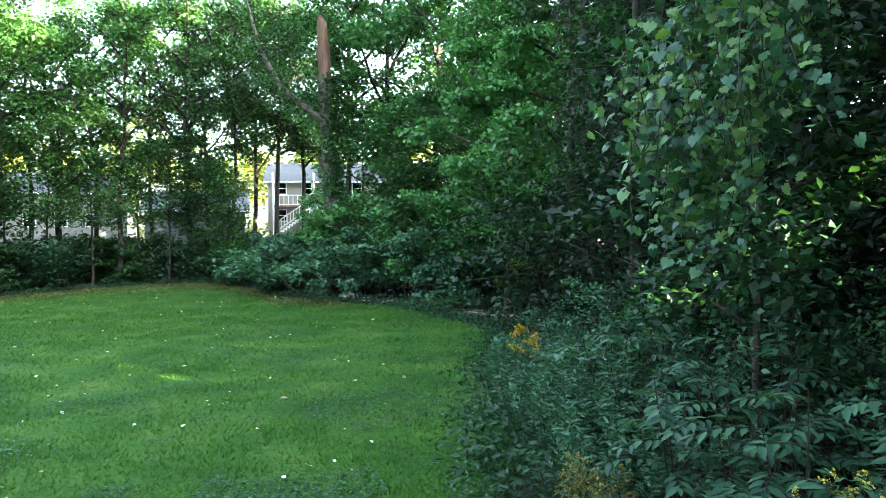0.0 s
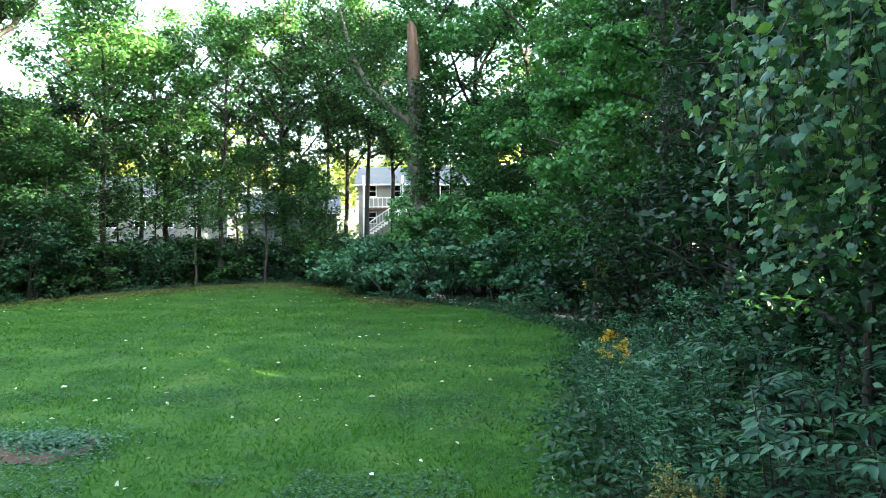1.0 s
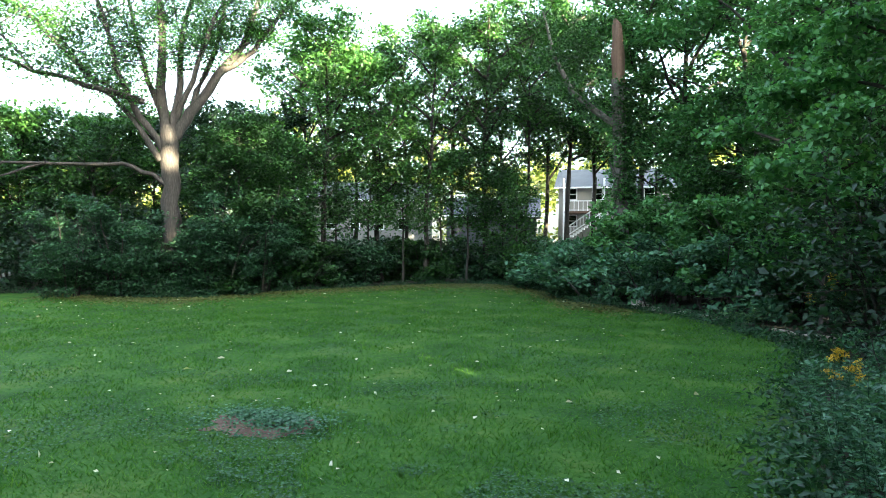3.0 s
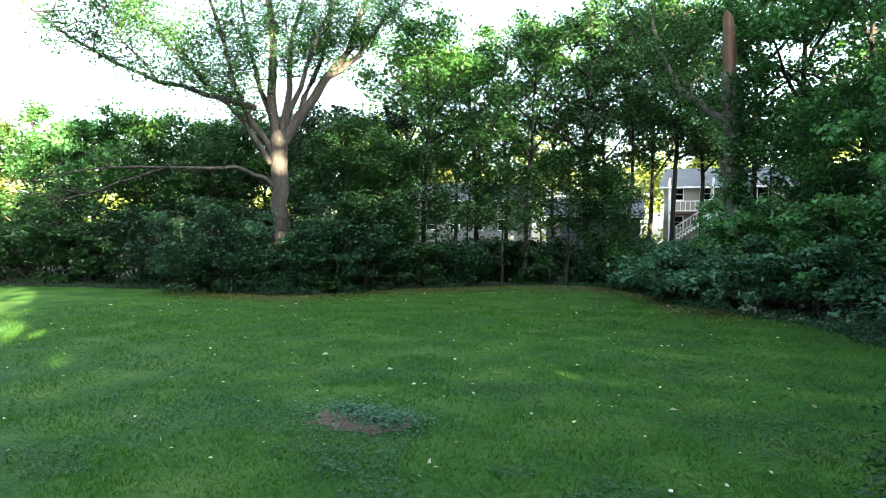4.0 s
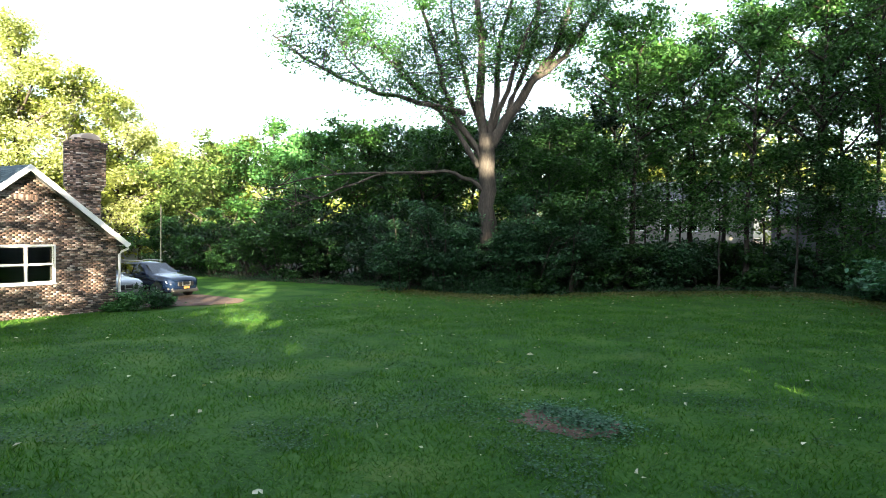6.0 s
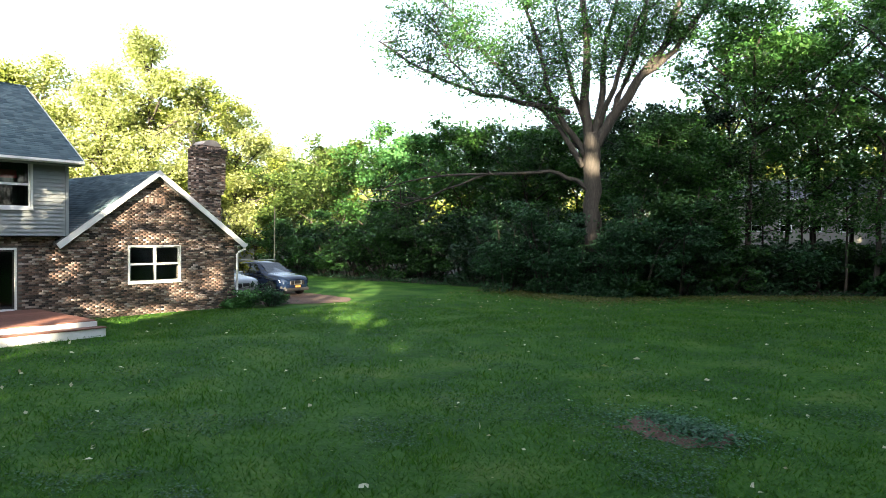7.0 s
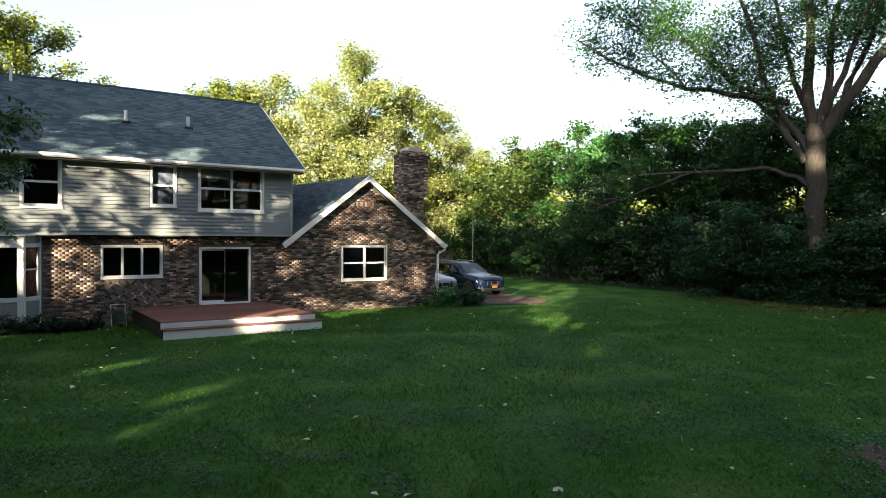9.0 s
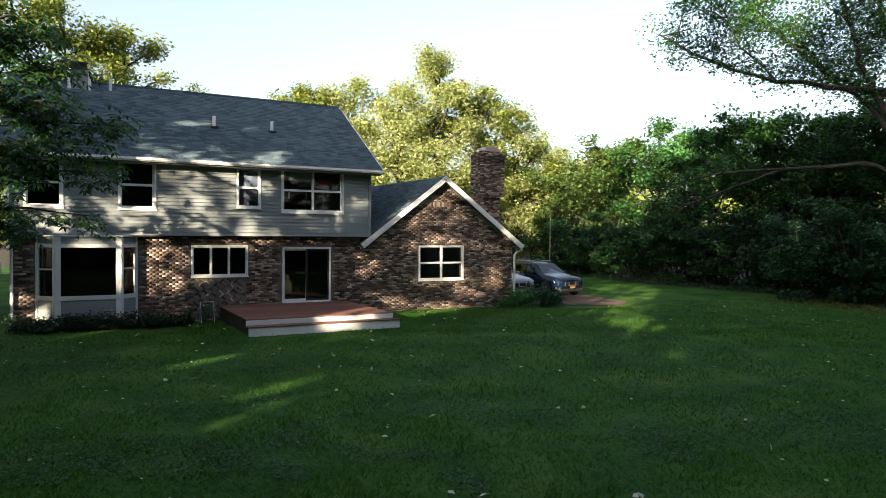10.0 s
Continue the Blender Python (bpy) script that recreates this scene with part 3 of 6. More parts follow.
RIDGE, EAVE = (4.2, 8.63), (-0.78, 5.45)
rng = np.random.default_rng(9)
roof = part("roof", prism(bmesh.new(), [EAVE, RIDGE, (9.2, 5.45), (9.2, 5.30), (4.2, 8.45), (-0.78, 5.30)], "x", S0 - 0.3, S1 + 0.33), ROOF_GREY, house)
slope = math.hypot(RIDGE[0] - EAVE[0], RIDGE[1] - EAVE[1])
part("shingles", fast_mesh("shingles", *shingles((S0 - 0.3, EAVE[0], EAVE[1] + 0.004), (1, 0, 0), (0, RIDGE[0] - EAVE[0], RIDGE[1] - EAVE[1]), S1 - S0 + 0.63, slope, rng), SHINGLE),
     SHINGLE, roof, "slate-blue asphalt shingles", kind="stuff")
part("ridge_cap", boxes((S0 - 0.3, S1 + 0.33, 4.08, 4.32, 8.60, 8.655)), SHINGLE, roof)
part("gutter", prism(bmesh.new(), [(-0.78, 5.44), (-0.90, 5.44), (-0.91, 5.36), (-0.86, 5.31), (-0.78, 5.31)], "x", S0 - 0.3, S1 + 0.33), WHITE, house, "white metal gutter")
part("soffit", boxes((S0 - 0.3, S1 + 0.3, -0.77, -0.28, 5.27, 5.30)), SIDING, house)
part("rake_board", prism(bmesh.new(), [(-0.8, 5.47), (4.2, 8.66), (9.2, 5.47), (9.2, 5.28), (4.2, 8.44), (-0.8, 5.28)], "x", S1 + 0.33, S1 + 0.36), WHITE, house)

wing = part("wing_roof", prism(bmesh.new(), [(3.0, 2.66), APEX_T := (APEX[0], APEX[1] + 0.1), (10.62, 2.60), (10.62, 2.48), (APEX[0], APEX[1] - 0.05), (3.0, 2.54)], "y", -0.3, 9.2), ROOF_GREY, house)
for ex, sgn in ((3.0, 1), (10.62, -1)):
    u = (APEX[0] - ex, 0, APEX[1] + 0.1 - 2.63)
    part("shingles", fast_mesh("shingles", *shingles((ex, -0.29, 2.64 if sgn > 0 else 2.61), (0, 1, 0), u, 9.4, math.hypot(u[0], u[2]), rng, None if sgn < 0 else (lambda p: p[0] > S1 + 0.04 or p[1] < -0.28)), SHINGLE),
         SHINGLE, wing, "slate-blue asphalt shingles", kind="stuff")
for ex, ez in ((2.98, 2.60), (10.66, 2.56)):
    bm = prism(bmesh.new(), [(ex, ez), (APEX[0], APEX[1] + 0.13), (APEX[0], APEX[1] - 0.10), (ex + (0.12 if ex < 5 else -0.12), ez - 0.17)], "y", -0.36, -0.31)
    part("rake_board", bm, WHITE, house, "white rake board")
part("gutter", prism(bmesh.new(), [(10.62, 2.58), (10.74, 2.58), (10.74, 2.48), (10.62, 2.46)], "y", -0.3, 9.0), WHITE, house, "white metal gutter")
v, f = tube([(10.68, -0.25, 2.47), (10.66, -0.25, 2.36), (10.45, -0.10, 2.22), (10.37, -0.08, 2.12), (10.37, -0.08, 0.15), (10.42, -0.3, 0.02)], [0.05] * 6, 6)
part("downspout", fast_mesh("downspout", v, f, WHITE), WHITE, house, "white downspout")
v, f = tube([(S0 - 0.12, -0.75, 5.30), (S0 - 0.08, -0.4, 5.1), (S0 - 0.06, -0.38, 3.0), (S0 + 0.02, -0.08, 2.7), (S0 + 0.02, -0.08, 0.1), (S0 - 0.08, -0.5, -0.12)], [0.05] * 6, 6)
part("downspout", fast_mesh("downspout", v, f, WHITE), WHITE, house, "white downspout")
for x in (-2.21, -0.03):
    v, f = tube([(x, 1.55, 6.8), (x, 1.55, 7.35)], [0.06, 0.06], 10)
    part("vent_pipe", fast_mesh("vent_pipe", v, f, WHITE), WHITE, roof, "white vent pipe")
    part("flashing", boxes((x - 0.14, x + 0.14, 1.38, 1.72, 6.86, 6.96)), PLASTIC_DARK, roof)
v, f = tube([(-5.6, 3.7, 8.2), (-5.6, 3.7, 8.75)], [0.05, 0.05], 8)
part("vent_pipe", fast_mesh("vent_pipe", v, f, WHITE), WHITE, roof, "white vent pipe")

# the sided chimney at the far end and the brick chimney of the wing
part("sided_chimney", boxes((-7.0, -6.28, 3.55, 4.6, 7.4, 8.95)), SIDING, house, "chimney clad in grey siding")
for x in (-7.03, -6.36):
    part("corner_board", boxes((x, x + 0.11, 3.52, 3.60, 7.6, 8.95)), WHITE, house)
part("chimney_cap", boxes((-6.95, -6.33, 3.6, 4.5, 8.95, 9.02), (-6.85, -6.43, 3.75, 4.3, 9.02, 9.22), (-6.92, -6.36, 3.68, 4.4, 9.22, 9.27)), PLASTIC_DARK, house)

chimney = part("brick_chimney", boxes((10.36, 11.32, 2.62, 3.53, -0.3, 4.95), (10.27, 11.49, 2.52, 3.63, 4.95, 6.85)), MORTAR, house)
cv, cf, nc = [], [], 0
for row in range(100):
    z = -0.28 + row * (BH + JOINT)
    if z > 7.1:
        break
    lo, grow = (10.34, 1.0) if z < 4.7 else (10.25, 1.26)
    if 4.7 <= z < 5.0:
        g = (z - 4.7) / 0.3
        lo, grow = 10.34 - 0.09 * g, 1.0 + 0.26 * g
    if z > 6.55:
        lo, grow = lo - 0.06, grow + 0.12
    y0 = 2.60 if z < 4.7 else 2.50
    if z > 6.55:
        y0 -= 0.06
    if z > 6.85:
        lo, grow, y0 = lo + 0.2, grow - 0.4, y0 + 0.2
    x = lo - (row % 2) * 0.1
    while x < lo + grow:
        a, b = max(x, lo), min(x + BW, lo + grow)
        x += BW + JOINT
        if b - a < 0.03:
            continue
        v = V1.copy()
        v[:, 0] *= (b - a) / BW
        v[4:, 1] = 0.2
        cv.append(v + [a, y0 + rng.uniform(-0.006, 0.004), z])
        cf.append(F1 + nc)
        nc += 8
    y = y0 + 0.2
    while y < y0 + 0.95:
        for xx, ww in ((lo, 0.03), (lo + grow - 0.03, 0.03)):
            v = np.array([(0, 0, 0), (ww, 0, 0), (ww, 0, BH), (0, 0, BH), (0, BW, 0), (ww, BW, 0), (ww, BW, BH), (0, BW, BH)])
            cv.append(v + [xx, y, z])
            cf.append(F1 + nc)
            nc += 8
        y += BW + JOINT
part("bricks", fast_mesh("bricks", np.concatenate(cv), np.concatenate(cf), BRICK), BRICK, chimney, kind="stuff")
part("arched_cap", prism(bmesh.new(), [(10.42 + 0.46 * (1 - math.cos(t)), 6.98 + 0.26 * math.sin(t)) for t in np.linspace(0, math.pi, 14)], "y", 2.62, 3.45), BRICK, chimney, "arched brick cap")
for k in range(12):
    part("soldier_brick", boxes((6.22 + k * 0.083, 6.29 + k * 0.083, -0.022, 0.02, 4.14, 4.34)), BRICK_PIECE, house)


# windows
def window(name, x0, x1, z0, z1, y, columns, parent, double_hung=True, trim=0.08, label="white framed window", sill=True):
    """A framed window in the wall plane y: casing, one or more sashes side by side, panes."""
    w = part(name, boxes((x0 - trim, x0, y - 0.03, y + 0.1, z0 - trim, z1 + trim), (x1, x1 + trim, y - 0.03, y + 0.1, z0 - trim, z1 + trim),
                         (x0, x1, y - 0.03, y + 0.1, z1, z1 + trim), (x0, x1, y - 0.03, y + 0.1, z0 - trim, z0)), WHITE, parent, label)
    if sill:
        part("sill", boxes((x0 - trim - 0.02, x1 + trim + 0.02, y - 0.07, y + 0.05, z0 - trim - 0.03, z0 - trim)), WHITE, w)
    cw = (x1 - x0) / columns
    for c in range(columns):
        a, b = x0 + c * cw, x0 + (c + 1) * cw
        if c:
            part("mullion", boxes((a - 0.035, a + 0.035, y - 0.02, y + 0.09, z0, z1)), WHITE, w)
        zm = (z0 + z1) / 2
        for k, (p, q) in enumerate(((z0, zm), (zm, z1)) if double_hung else ((z0, z1),)):
            yy = y + 0.03 + 0.025 * k
            e = 0.04
            part("sash", boxes((a, a + e, yy, yy + 0.025, p, q), (b - e, b, yy, yy + 0.025, p, q), (a + e, b - e, yy, yy + 0.025, p, p + e), (a + e, b - e, yy, yy + 0.025, q - e, q)), WHITE, w)
            g = part("pane", boxes((a + e, b - e, yy + 0.008, yy + 0.014, p + e, q - e)), GLASS, w)
            g.visible_shadow = False
    return w


wD = window("window", *UPPER[0], -0.315, 1, house)
wA = window("window", *UPPER[1], -0.315, 1, house)
wB = window("window", *UPPER[2], -0.315, 1, house, trim=0.06)
wC = window("window", *UPPER[3], -0.315, 2, house)
wK = window("window", *TRIPLE, 0.0, 3, house, double_hung=False, trim=0.05, label="white triple casement window")
wG = window("window", *GWIN, 0.0, 2, house, trim=0.06)


def curtain(x0, x1, z0, z1, y, mat, parent, label=""):
    n = max(8, int((x1 - x0) / 0.04))
    X = np.linspace(x0, x1, n)
    Y = y + 0.02 * np.sin(X * 60)
    V = np.concatenate([np.stack([X, Y, np.full(n, z0)], 1), np.stack([X, Y, np.full(n, z1)], 1)])
    F = np.array([(i, i + 1, n + i + 1, n + i) for i in range(n - 1)])
    return part("curtain", fast_mesh("curtain", V, F, mat), mat, parent, label)


curtain(-1.68, -1.0, 3.95, 5.26, -0.16, CLOTH_BLUE, wB, "blue curtain")
curtain(-0.05, 1.0, 4.95, 5.3, -0.16, CLOTH, wC, "pale pulled-up blind")
curtain(1.1, 2.15, 3.85, 5.3, 0.1, DARK, wC, "dark curtain")
curtain(1.35, 1.85, 4.78, 5.05, -0.05, CLOTH_RED, wC, "red cloth")
for x in (0.18, 0.84):
    part("candle", boxes((x - 0.025, x + 0.025, -0.15, -0.11, 4.28, 4.52)), CLOTH, wC, "white candle")

slider = part("sliding_door", boxes((-0.03, 0.03, -0.03, 0.12, 0.40, 2.47), (1.80, 1.86, -0.03, 0.12, 0.40, 2.47), (0.03, 1.80, -0.03, 0.12, 2.40, 2.47), (0.03, 1.80, -0.03, 0.12, 0.38, 0.44)), WHITE, house, "white framed sliding glass door")
for k, (a, b) in enumerate(((0.03, 0.95), (0.90, 1.80))):
    y = 0.03 + 0.03 * (1 - k)
    part("sash", boxes((a, a + 0.055, y, y + 0.025, 0.44, 2.40), (b - 0.055, b, y, y + 0.025, 0.44, 2.40), (a + 0.055, b - 0.055, y, y + 0.025, 0.44, 0.52), (a + 0.055, b - 0.055, y, y + 0.025, 2.34, 2.40)), WHITE if k == 0 else PLASTIC_DARK, slider)
    g = part("pane", boxes((a + 0.055, b - 0.055, y + 0.01, y + 0.016, 0.52, 2.34)), GLASS, slider)
    g.visible_shadow = False
part("door_handle", boxes((0.88, 0.91, 0.0, 0.03, 1.30, 1.55)), PLASTIC_DARK, slider)

# the bay window
bay = part("bay_window", prism(bmesh.new(), [(-8.05, 0.0), (-7.46, -0.68), (-5.48, -0.68), (-4.9, 0.0)], "z", 2.83, 2.876), WHITE, house, "bay window with white corner posts and siding below")
BX = [(-7.95, 0.0), (-7.42, -0.6), (-5.52, -0.6), (-5.0, 0.0)]
for (ax, ay), (bx, by), middle in ((BX[0], BX[1], 0), (BX[1], BX[2], 1), (BX[2], BX[3], 0)):
    L = math.hypot(bx - ax, by - ay)
    turned = Matrix.Translation((ax, ay, 0)) @ Matrix.Rotation(math.atan2(by - ay, bx - ax), 4, "Z")
    e = 0.16 if middle else 0.08
    pieces = [part("panel", boxes((0, L, 0.02, 0.12, -0.1, 0.86)), SIDING, bay), part("panel", boxes((0, L, 0.02, 0.12, 2.58, 2.82)), SIDING, bay)]
    for z in [*np.arange(-0.1, 0.68, 0.125), 2.60, 2.71]:
        pieces.append(part("clapboard", prism(bmesh.new(), [(0.02, z + 0.115), (0.008, z + 0.115), (-0.016, z), (0.02, z)], "x", 0.02, L - 0.02), SIDING, bay))
    for x in (0, L - e):
        pieces.append(part("corner_post", boxes((x, x + e, -0.025, 0.1, 0.0, 2.82)), WHITE, bay))
    pieces.append(part("sill", boxes((e, L - e, -0.03, 0.1, 0.80, 0.93)), WHITE, bay))
    pieces.append(part("head_trim", boxes((e, L - e, -0.03, 0.1, 2.48, 2.60)), WHITE, bay))
    if not middle:
        pieces.append(part("rail", boxes((e, L - e, 0.02, 0.06, 1.76, 1.81)), WHITE, bay))
    g = part("pane", boxes((e, L - e, 0.04, 0.05, 0.93, 2.48)), GLASS, bay)
    g.visible_shadow = False
    for ob in [*pieces, g]:
        ob.matrix_local = turned
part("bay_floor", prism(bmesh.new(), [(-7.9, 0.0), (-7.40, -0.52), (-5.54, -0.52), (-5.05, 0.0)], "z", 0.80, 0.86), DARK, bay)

# ---- the deck ----
deck = new("deck")
deck.matrix_world = HOUSE_AT
tagged(deck, "low reddish-brown timber deck with two white-faced steps", "deck")
for i in range(30):
    y = -4.26 + i * 0.142
    if y > -0.1:
        break
    part("plank", boxes((-2.32 + 0.004 * (i % 3), 2.52 - 0.003 * (i % 2), y, y + 0.135, 0.345, 0.38), bevel=0.004), DECKWOOD, deck)
part("joists", boxes((-2.26, 2.46, -4.18, -0.05, 0.28, 0.342), (-2.26, -2.2, -4.18, -0.05, -0.2, 0.28), (2.40, 2.46, -4.18, -0.05, -0.2, 0.28)), BARK_DARK, deck)
part("fascia", boxes((-2.34, 2.54, -4.30, -4.265, 0.19, 0.343), bevel=0.004), WHITE, deck, "white painted riser")
part("tread", boxes((-2.36, 2.66, -4.66, -4.30, 0.155, 0.19), bevel=0.004), DECKWOOD, deck)
part("riser", boxes((-2.34, 2.64, -4.63, -4.60, -0.15, 0.153), bevel=0.004), WHITE, deck, "white painted riser")


# ---- the driveway and cars ----
rng = np.random.default_rng(3)
drive = [(10.9, 0.2), (11.6, -0.3), (13.2, -1.3), (14.6, -1.9), (15.6, -1.6), (16.4, -0.6), (16.8, 2.0), (17.2, 30.0), (10.5, 30.0), (10.5, 0.2)]
P = HOUSE_AT
verts, ring = [], []
for i, (a, b) in enumerate(drive):
    c = drive[(i + 1) % len(drive)]
    for t in np.linspace(0, 1, 8, endpoint=False):
        p = P @ Vector((a + (c[0] - a) * t + rng.normal(0, 0.08), b + (c[1] - b) * t + rng.normal(0, 0.08), 0))
        verts.append((p.x, p.y, gz(p.x, p.y) + 0.03))
bm = bmesh.new()
f = bm.faces.new([bm.verts.new(v) for v in verts])
bmesh.ops.triangulate(bm, faces=[f])
tagged(part("driveway", bm, GRAVEL), "reddish brown gravel driveway beside the house", "driveway", kind="structure")


def car(name, x, y, paint, label, plate):
    """A parked compact sport utility car, nose along minus y of the house's axes."""
    root = new(name)
    p = HOUSE_AT @ Vector((x, y, 0))
    root.matrix_world = Matrix.Translation((p.x, p.y, gz(p.x, p.y) + 0.03)) @ Matrix.Rotation(radians(108), 4, "Z")
    # stations along the length: y, half width, sill, belt, roof, half width of the roof
    st = [(-2.32, 0.62, 0.42, 0.72, 0.74, 0.55), (-2.20, 0.80, 0.30, 0.86, 0.90, 0.66), (-1.9, 0.90, 0.24, 0.95, 1.00, 0.74), (-1.1, 0.92, 0.24, 1.02, 1.09, 0.76), (-0.85, 0.92, 0.24, 1.03, 1.15, 0.74),
          (-0.05, 0.92, 0.24, 1.04, 1.60, 0.62), (0.5, 0.92, 0.24, 1.06, 1.68, 0.62), (1.3, 0.92, 0.24, 1.09, 1.66, 0.61), (1.8, 0.91, 0.26, 1.12, 1.58, 0.60), (2.15, 0.88, 0.32, 1.10, 1.30, 0.66), (2.3, 0.80, 0.42, 0.95, 0.98, 0.66)]
    sec = []
    for (yy, w, s, b, r, rw) in st:
        sec.append([(w * 0.86, s), (w, s + 0.14), (w, (s + b) / 2), (w * 0.985, b), (rw + (w - rw) * 0.12, r - (r - b) * 0.16), (rw * 0.8, r - 0.01), (0, r + 0.012)])
    bm = bmesh.new()
    loops = []
    for (yy, *_), q in zip(st, sec):
        pts = [(a, yy, z) for a, z in q] + [(-a, yy, z) for a, z in q[-2::-1]]
        loops.append([bm.verts.new(c) for c in pts])
    for A, B in zip(loops, loops[1:]):
        for i in range(len(A) - 1):
            bm.faces.new((A[i], A[i + 1], B[i + 1], B[i]))
        bm.faces.new((A[-1], A[0], B[0], B[-1]))
    bm.faces.new(loops[0])
    bm.faces.new(loops[-1][::-1])
    bmesh.ops.recalc_face_normals(bm, faces=bm.faces)
    for f in bm.faces:
        f.smooth = True
    body = part("body", bm, paint, root)

    def inset(poly, mat, nm, parent=body, lab="", push=0.012):
        bm = bmesh.new()
        vs = [bm.verts.new(c) for c in poly]
        f = bm.faces.new(vs)
        f.normal_update()
        n = f.normal.copy()
        c = f.calc_center_median()
        if n.dot(c - Vector((0, 0.4, 0.6))) < 0:
            n = -n
        ext = bmesh.ops.extrude_face_region(bm, geom=[f])
        bmesh.ops.translate(bm, verts=[e for e in ext["geom"] if isinstance(e, bmesh.types.BMVert)], vec=n * push)
        bmesh.ops.recalc_face_normals(bm, faces=bm.faces)
        return part(nm, bm, mat, parent, lab)

    inset([(-0.72, -0.82, 1.13), (0.72, -0.82, 1.13), (0.56, -0.10, 1.565), (-0.56, -0.10, 1.565)], CAR_GLASS, "windscreen", push=0.03)
    for s in (-1, 1):
        for y0, y1, y2, y3 in ((-0.55, 0.42, 0.42, 0.0), (0.50, 1.28, 1.28, 0.50), (1.36, 1.95, 1.72, 1.36)):
            inset([(s * 0.915, y0, 1.07), (s * 0.915, y1, 1.09), (s * 0.70, y2, 1.55), (s * 0.70, y3, 1.55)], CAR_GLASS, "side_window", push=0.02)
        inset([(s * 0.88, -1.95, 0.82), (s * 0.60, -2.24, 0.80), (s * 0.58, -2.22, 0.66), (s * 0.86, -2.02, 0.70)], METAL, "headlight", lab="bright clear headlight", push=0.03)
        inset([(s * 0.84, 2.2, 1.05), (s * 0.84, 2.2, 0.85), (s * 0.72, 2.29, 0.85), (s * 0.72, 2.29, 1.0)], CLOTH_RED, "tail_light", push=0.02)
        inset([(s * 0.86, -2.1, 0.50), (s * 0.66, -2.25, 0.50), (s * 0.66, -2.25, 0.40), (s * 0.86, -2.1, 0.40)], PLASTIC_DARK, "fog_light", push=0.03)
        part("mirror", boxes((min(s * 0.9, s * 1.12), max(s * 0.9, s * 1.12), -0.55, -0.42, 1.08, 1.22), bevel=0.03), paint, body)
        part("roof_rail", boxes((s * 0.57 - 0.02, s * 0.57 + 0.02, 0.1, 1.6, 1.69, 1.73), bevel=0.01), METAL, body)
        part("sill_trim", boxes((s * 0.90 - 0.03, s * 0.90 + 0.03, -1.0, 1.0, 0.22, 0.34), bevel=0.01), PLASTIC_DARK, body)
    part("grille", boxes((-0.45, 0.45, -2.37, -2.26, 0.56, 0.78), bevel=0.03), PLASTIC_DARK, body, "dark grille")
    part("grille_trim", boxes((-0.24, -0.19, -2.39, -2.35, 0.58, 0.78), (0.19, 0.24, -2.39, -2.35, 0.58, 0.78), (-0.19, 0.19, -2.39, -2.35, 0.58, 0.62)), METAL, body, "chrome trim")
    part("bumper", boxes((-0.75, 0.75, -2.38, -2.15, 0.26, 0.42), bevel=0.05), PLASTIC_DARK, body)
    if plate:
        part("number_plate", boxes((-0.16, 0.16, -2.41, -2.385, 0.44, 0.56)), AMBER, body, "orange number plate")
    for s in (-1, 1):
        for yy in (-1.42, 1.35):
            ang = np.linspace(0, 2 * math.pi, 24, endpoint=False)
            prof = [(0.20, -0.10), (0.33, -0.105), (0.345, -0.07), (0.345, 0.07), (0.33, 0.105), (0.20, 0.10)]
            V = np.array([(s * 0.865 + t, yy + math.cos(a) * r, 0.345 + math.sin(a) * r) for r, t in prof for a in ang])
            F = np.array([(i * 24 + j, i * 24 + (j + 1) % 24, (i + 1) * 24 + (j + 1) % 24, (i + 1) * 24 + j) for i in range(5) for j in range(24)])
            arch = np.array([(s * 0.93, yy + math.cos(a) * 0.43, max(0.25, 0.36 + math.sin(a) * 0.43)) for a in ang] + [(s * 0.93, yy, 0.36)])
            part("wheel_arch", fast_mesh("wheel_arch", arch, np.array([(j, (j + 1) % 24, 24) for j in range(24)]), PLASTIC_DARK), PLASTIC_DARK, body)
            wheel = new("wheel")
            wheel.parent = root
            part("tyre", fast_mesh("tyre", V, F, RUBBER, True), RUBBER, wheel)
            xr = s * 0.955
            spec = []
            bm = bmesh.new()
            for k in range(5):
                a = k * 2 * math.pi / 5 + 0.3
                m = Matrix.Translation((xr, yy, 0.345)) @ Matrix.Rotation(a, 4, "X")
                n0 = len(bm.verts)
                box(bm, -0.015, 0.015, -0.035, 0.035, 0.03, 0.22)
                bm.verts.ensure_lookup_table()
                bmesh.ops.transform(bm, matrix=m, verts=bm.verts[n0:])
            part("rim", bm, METAL, wheel, "alloy rim")
            V = np.array([(s * 0.925, yy + math.cos(a) * 0.205, 0.345 + math.sin(a) * 0.205) for a in ang] + [(s * 0.935, yy, 0.345)])
            part("hub", fast_mesh("hub", V, np.array([(j, (j + 1) % 24, 24) for j in range(24)]), PLASTIC_DARK), PLASTIC_DARK, wheel)
    return tagged(root, label, "car")


car("suv", 15.3, 4.3, CAR_BLUE, "dark blue sport utility car parked on the gravel drive", True)
car("suv", 12.4, 4.5, CAR_SILVER, "silver grey sport utility car parked beside the house", False)


# ---- trees round the lawn ----
def thin(k):
    return lambda q: (0.6 + 0.5 * math.sin(q * 3.0)) * k


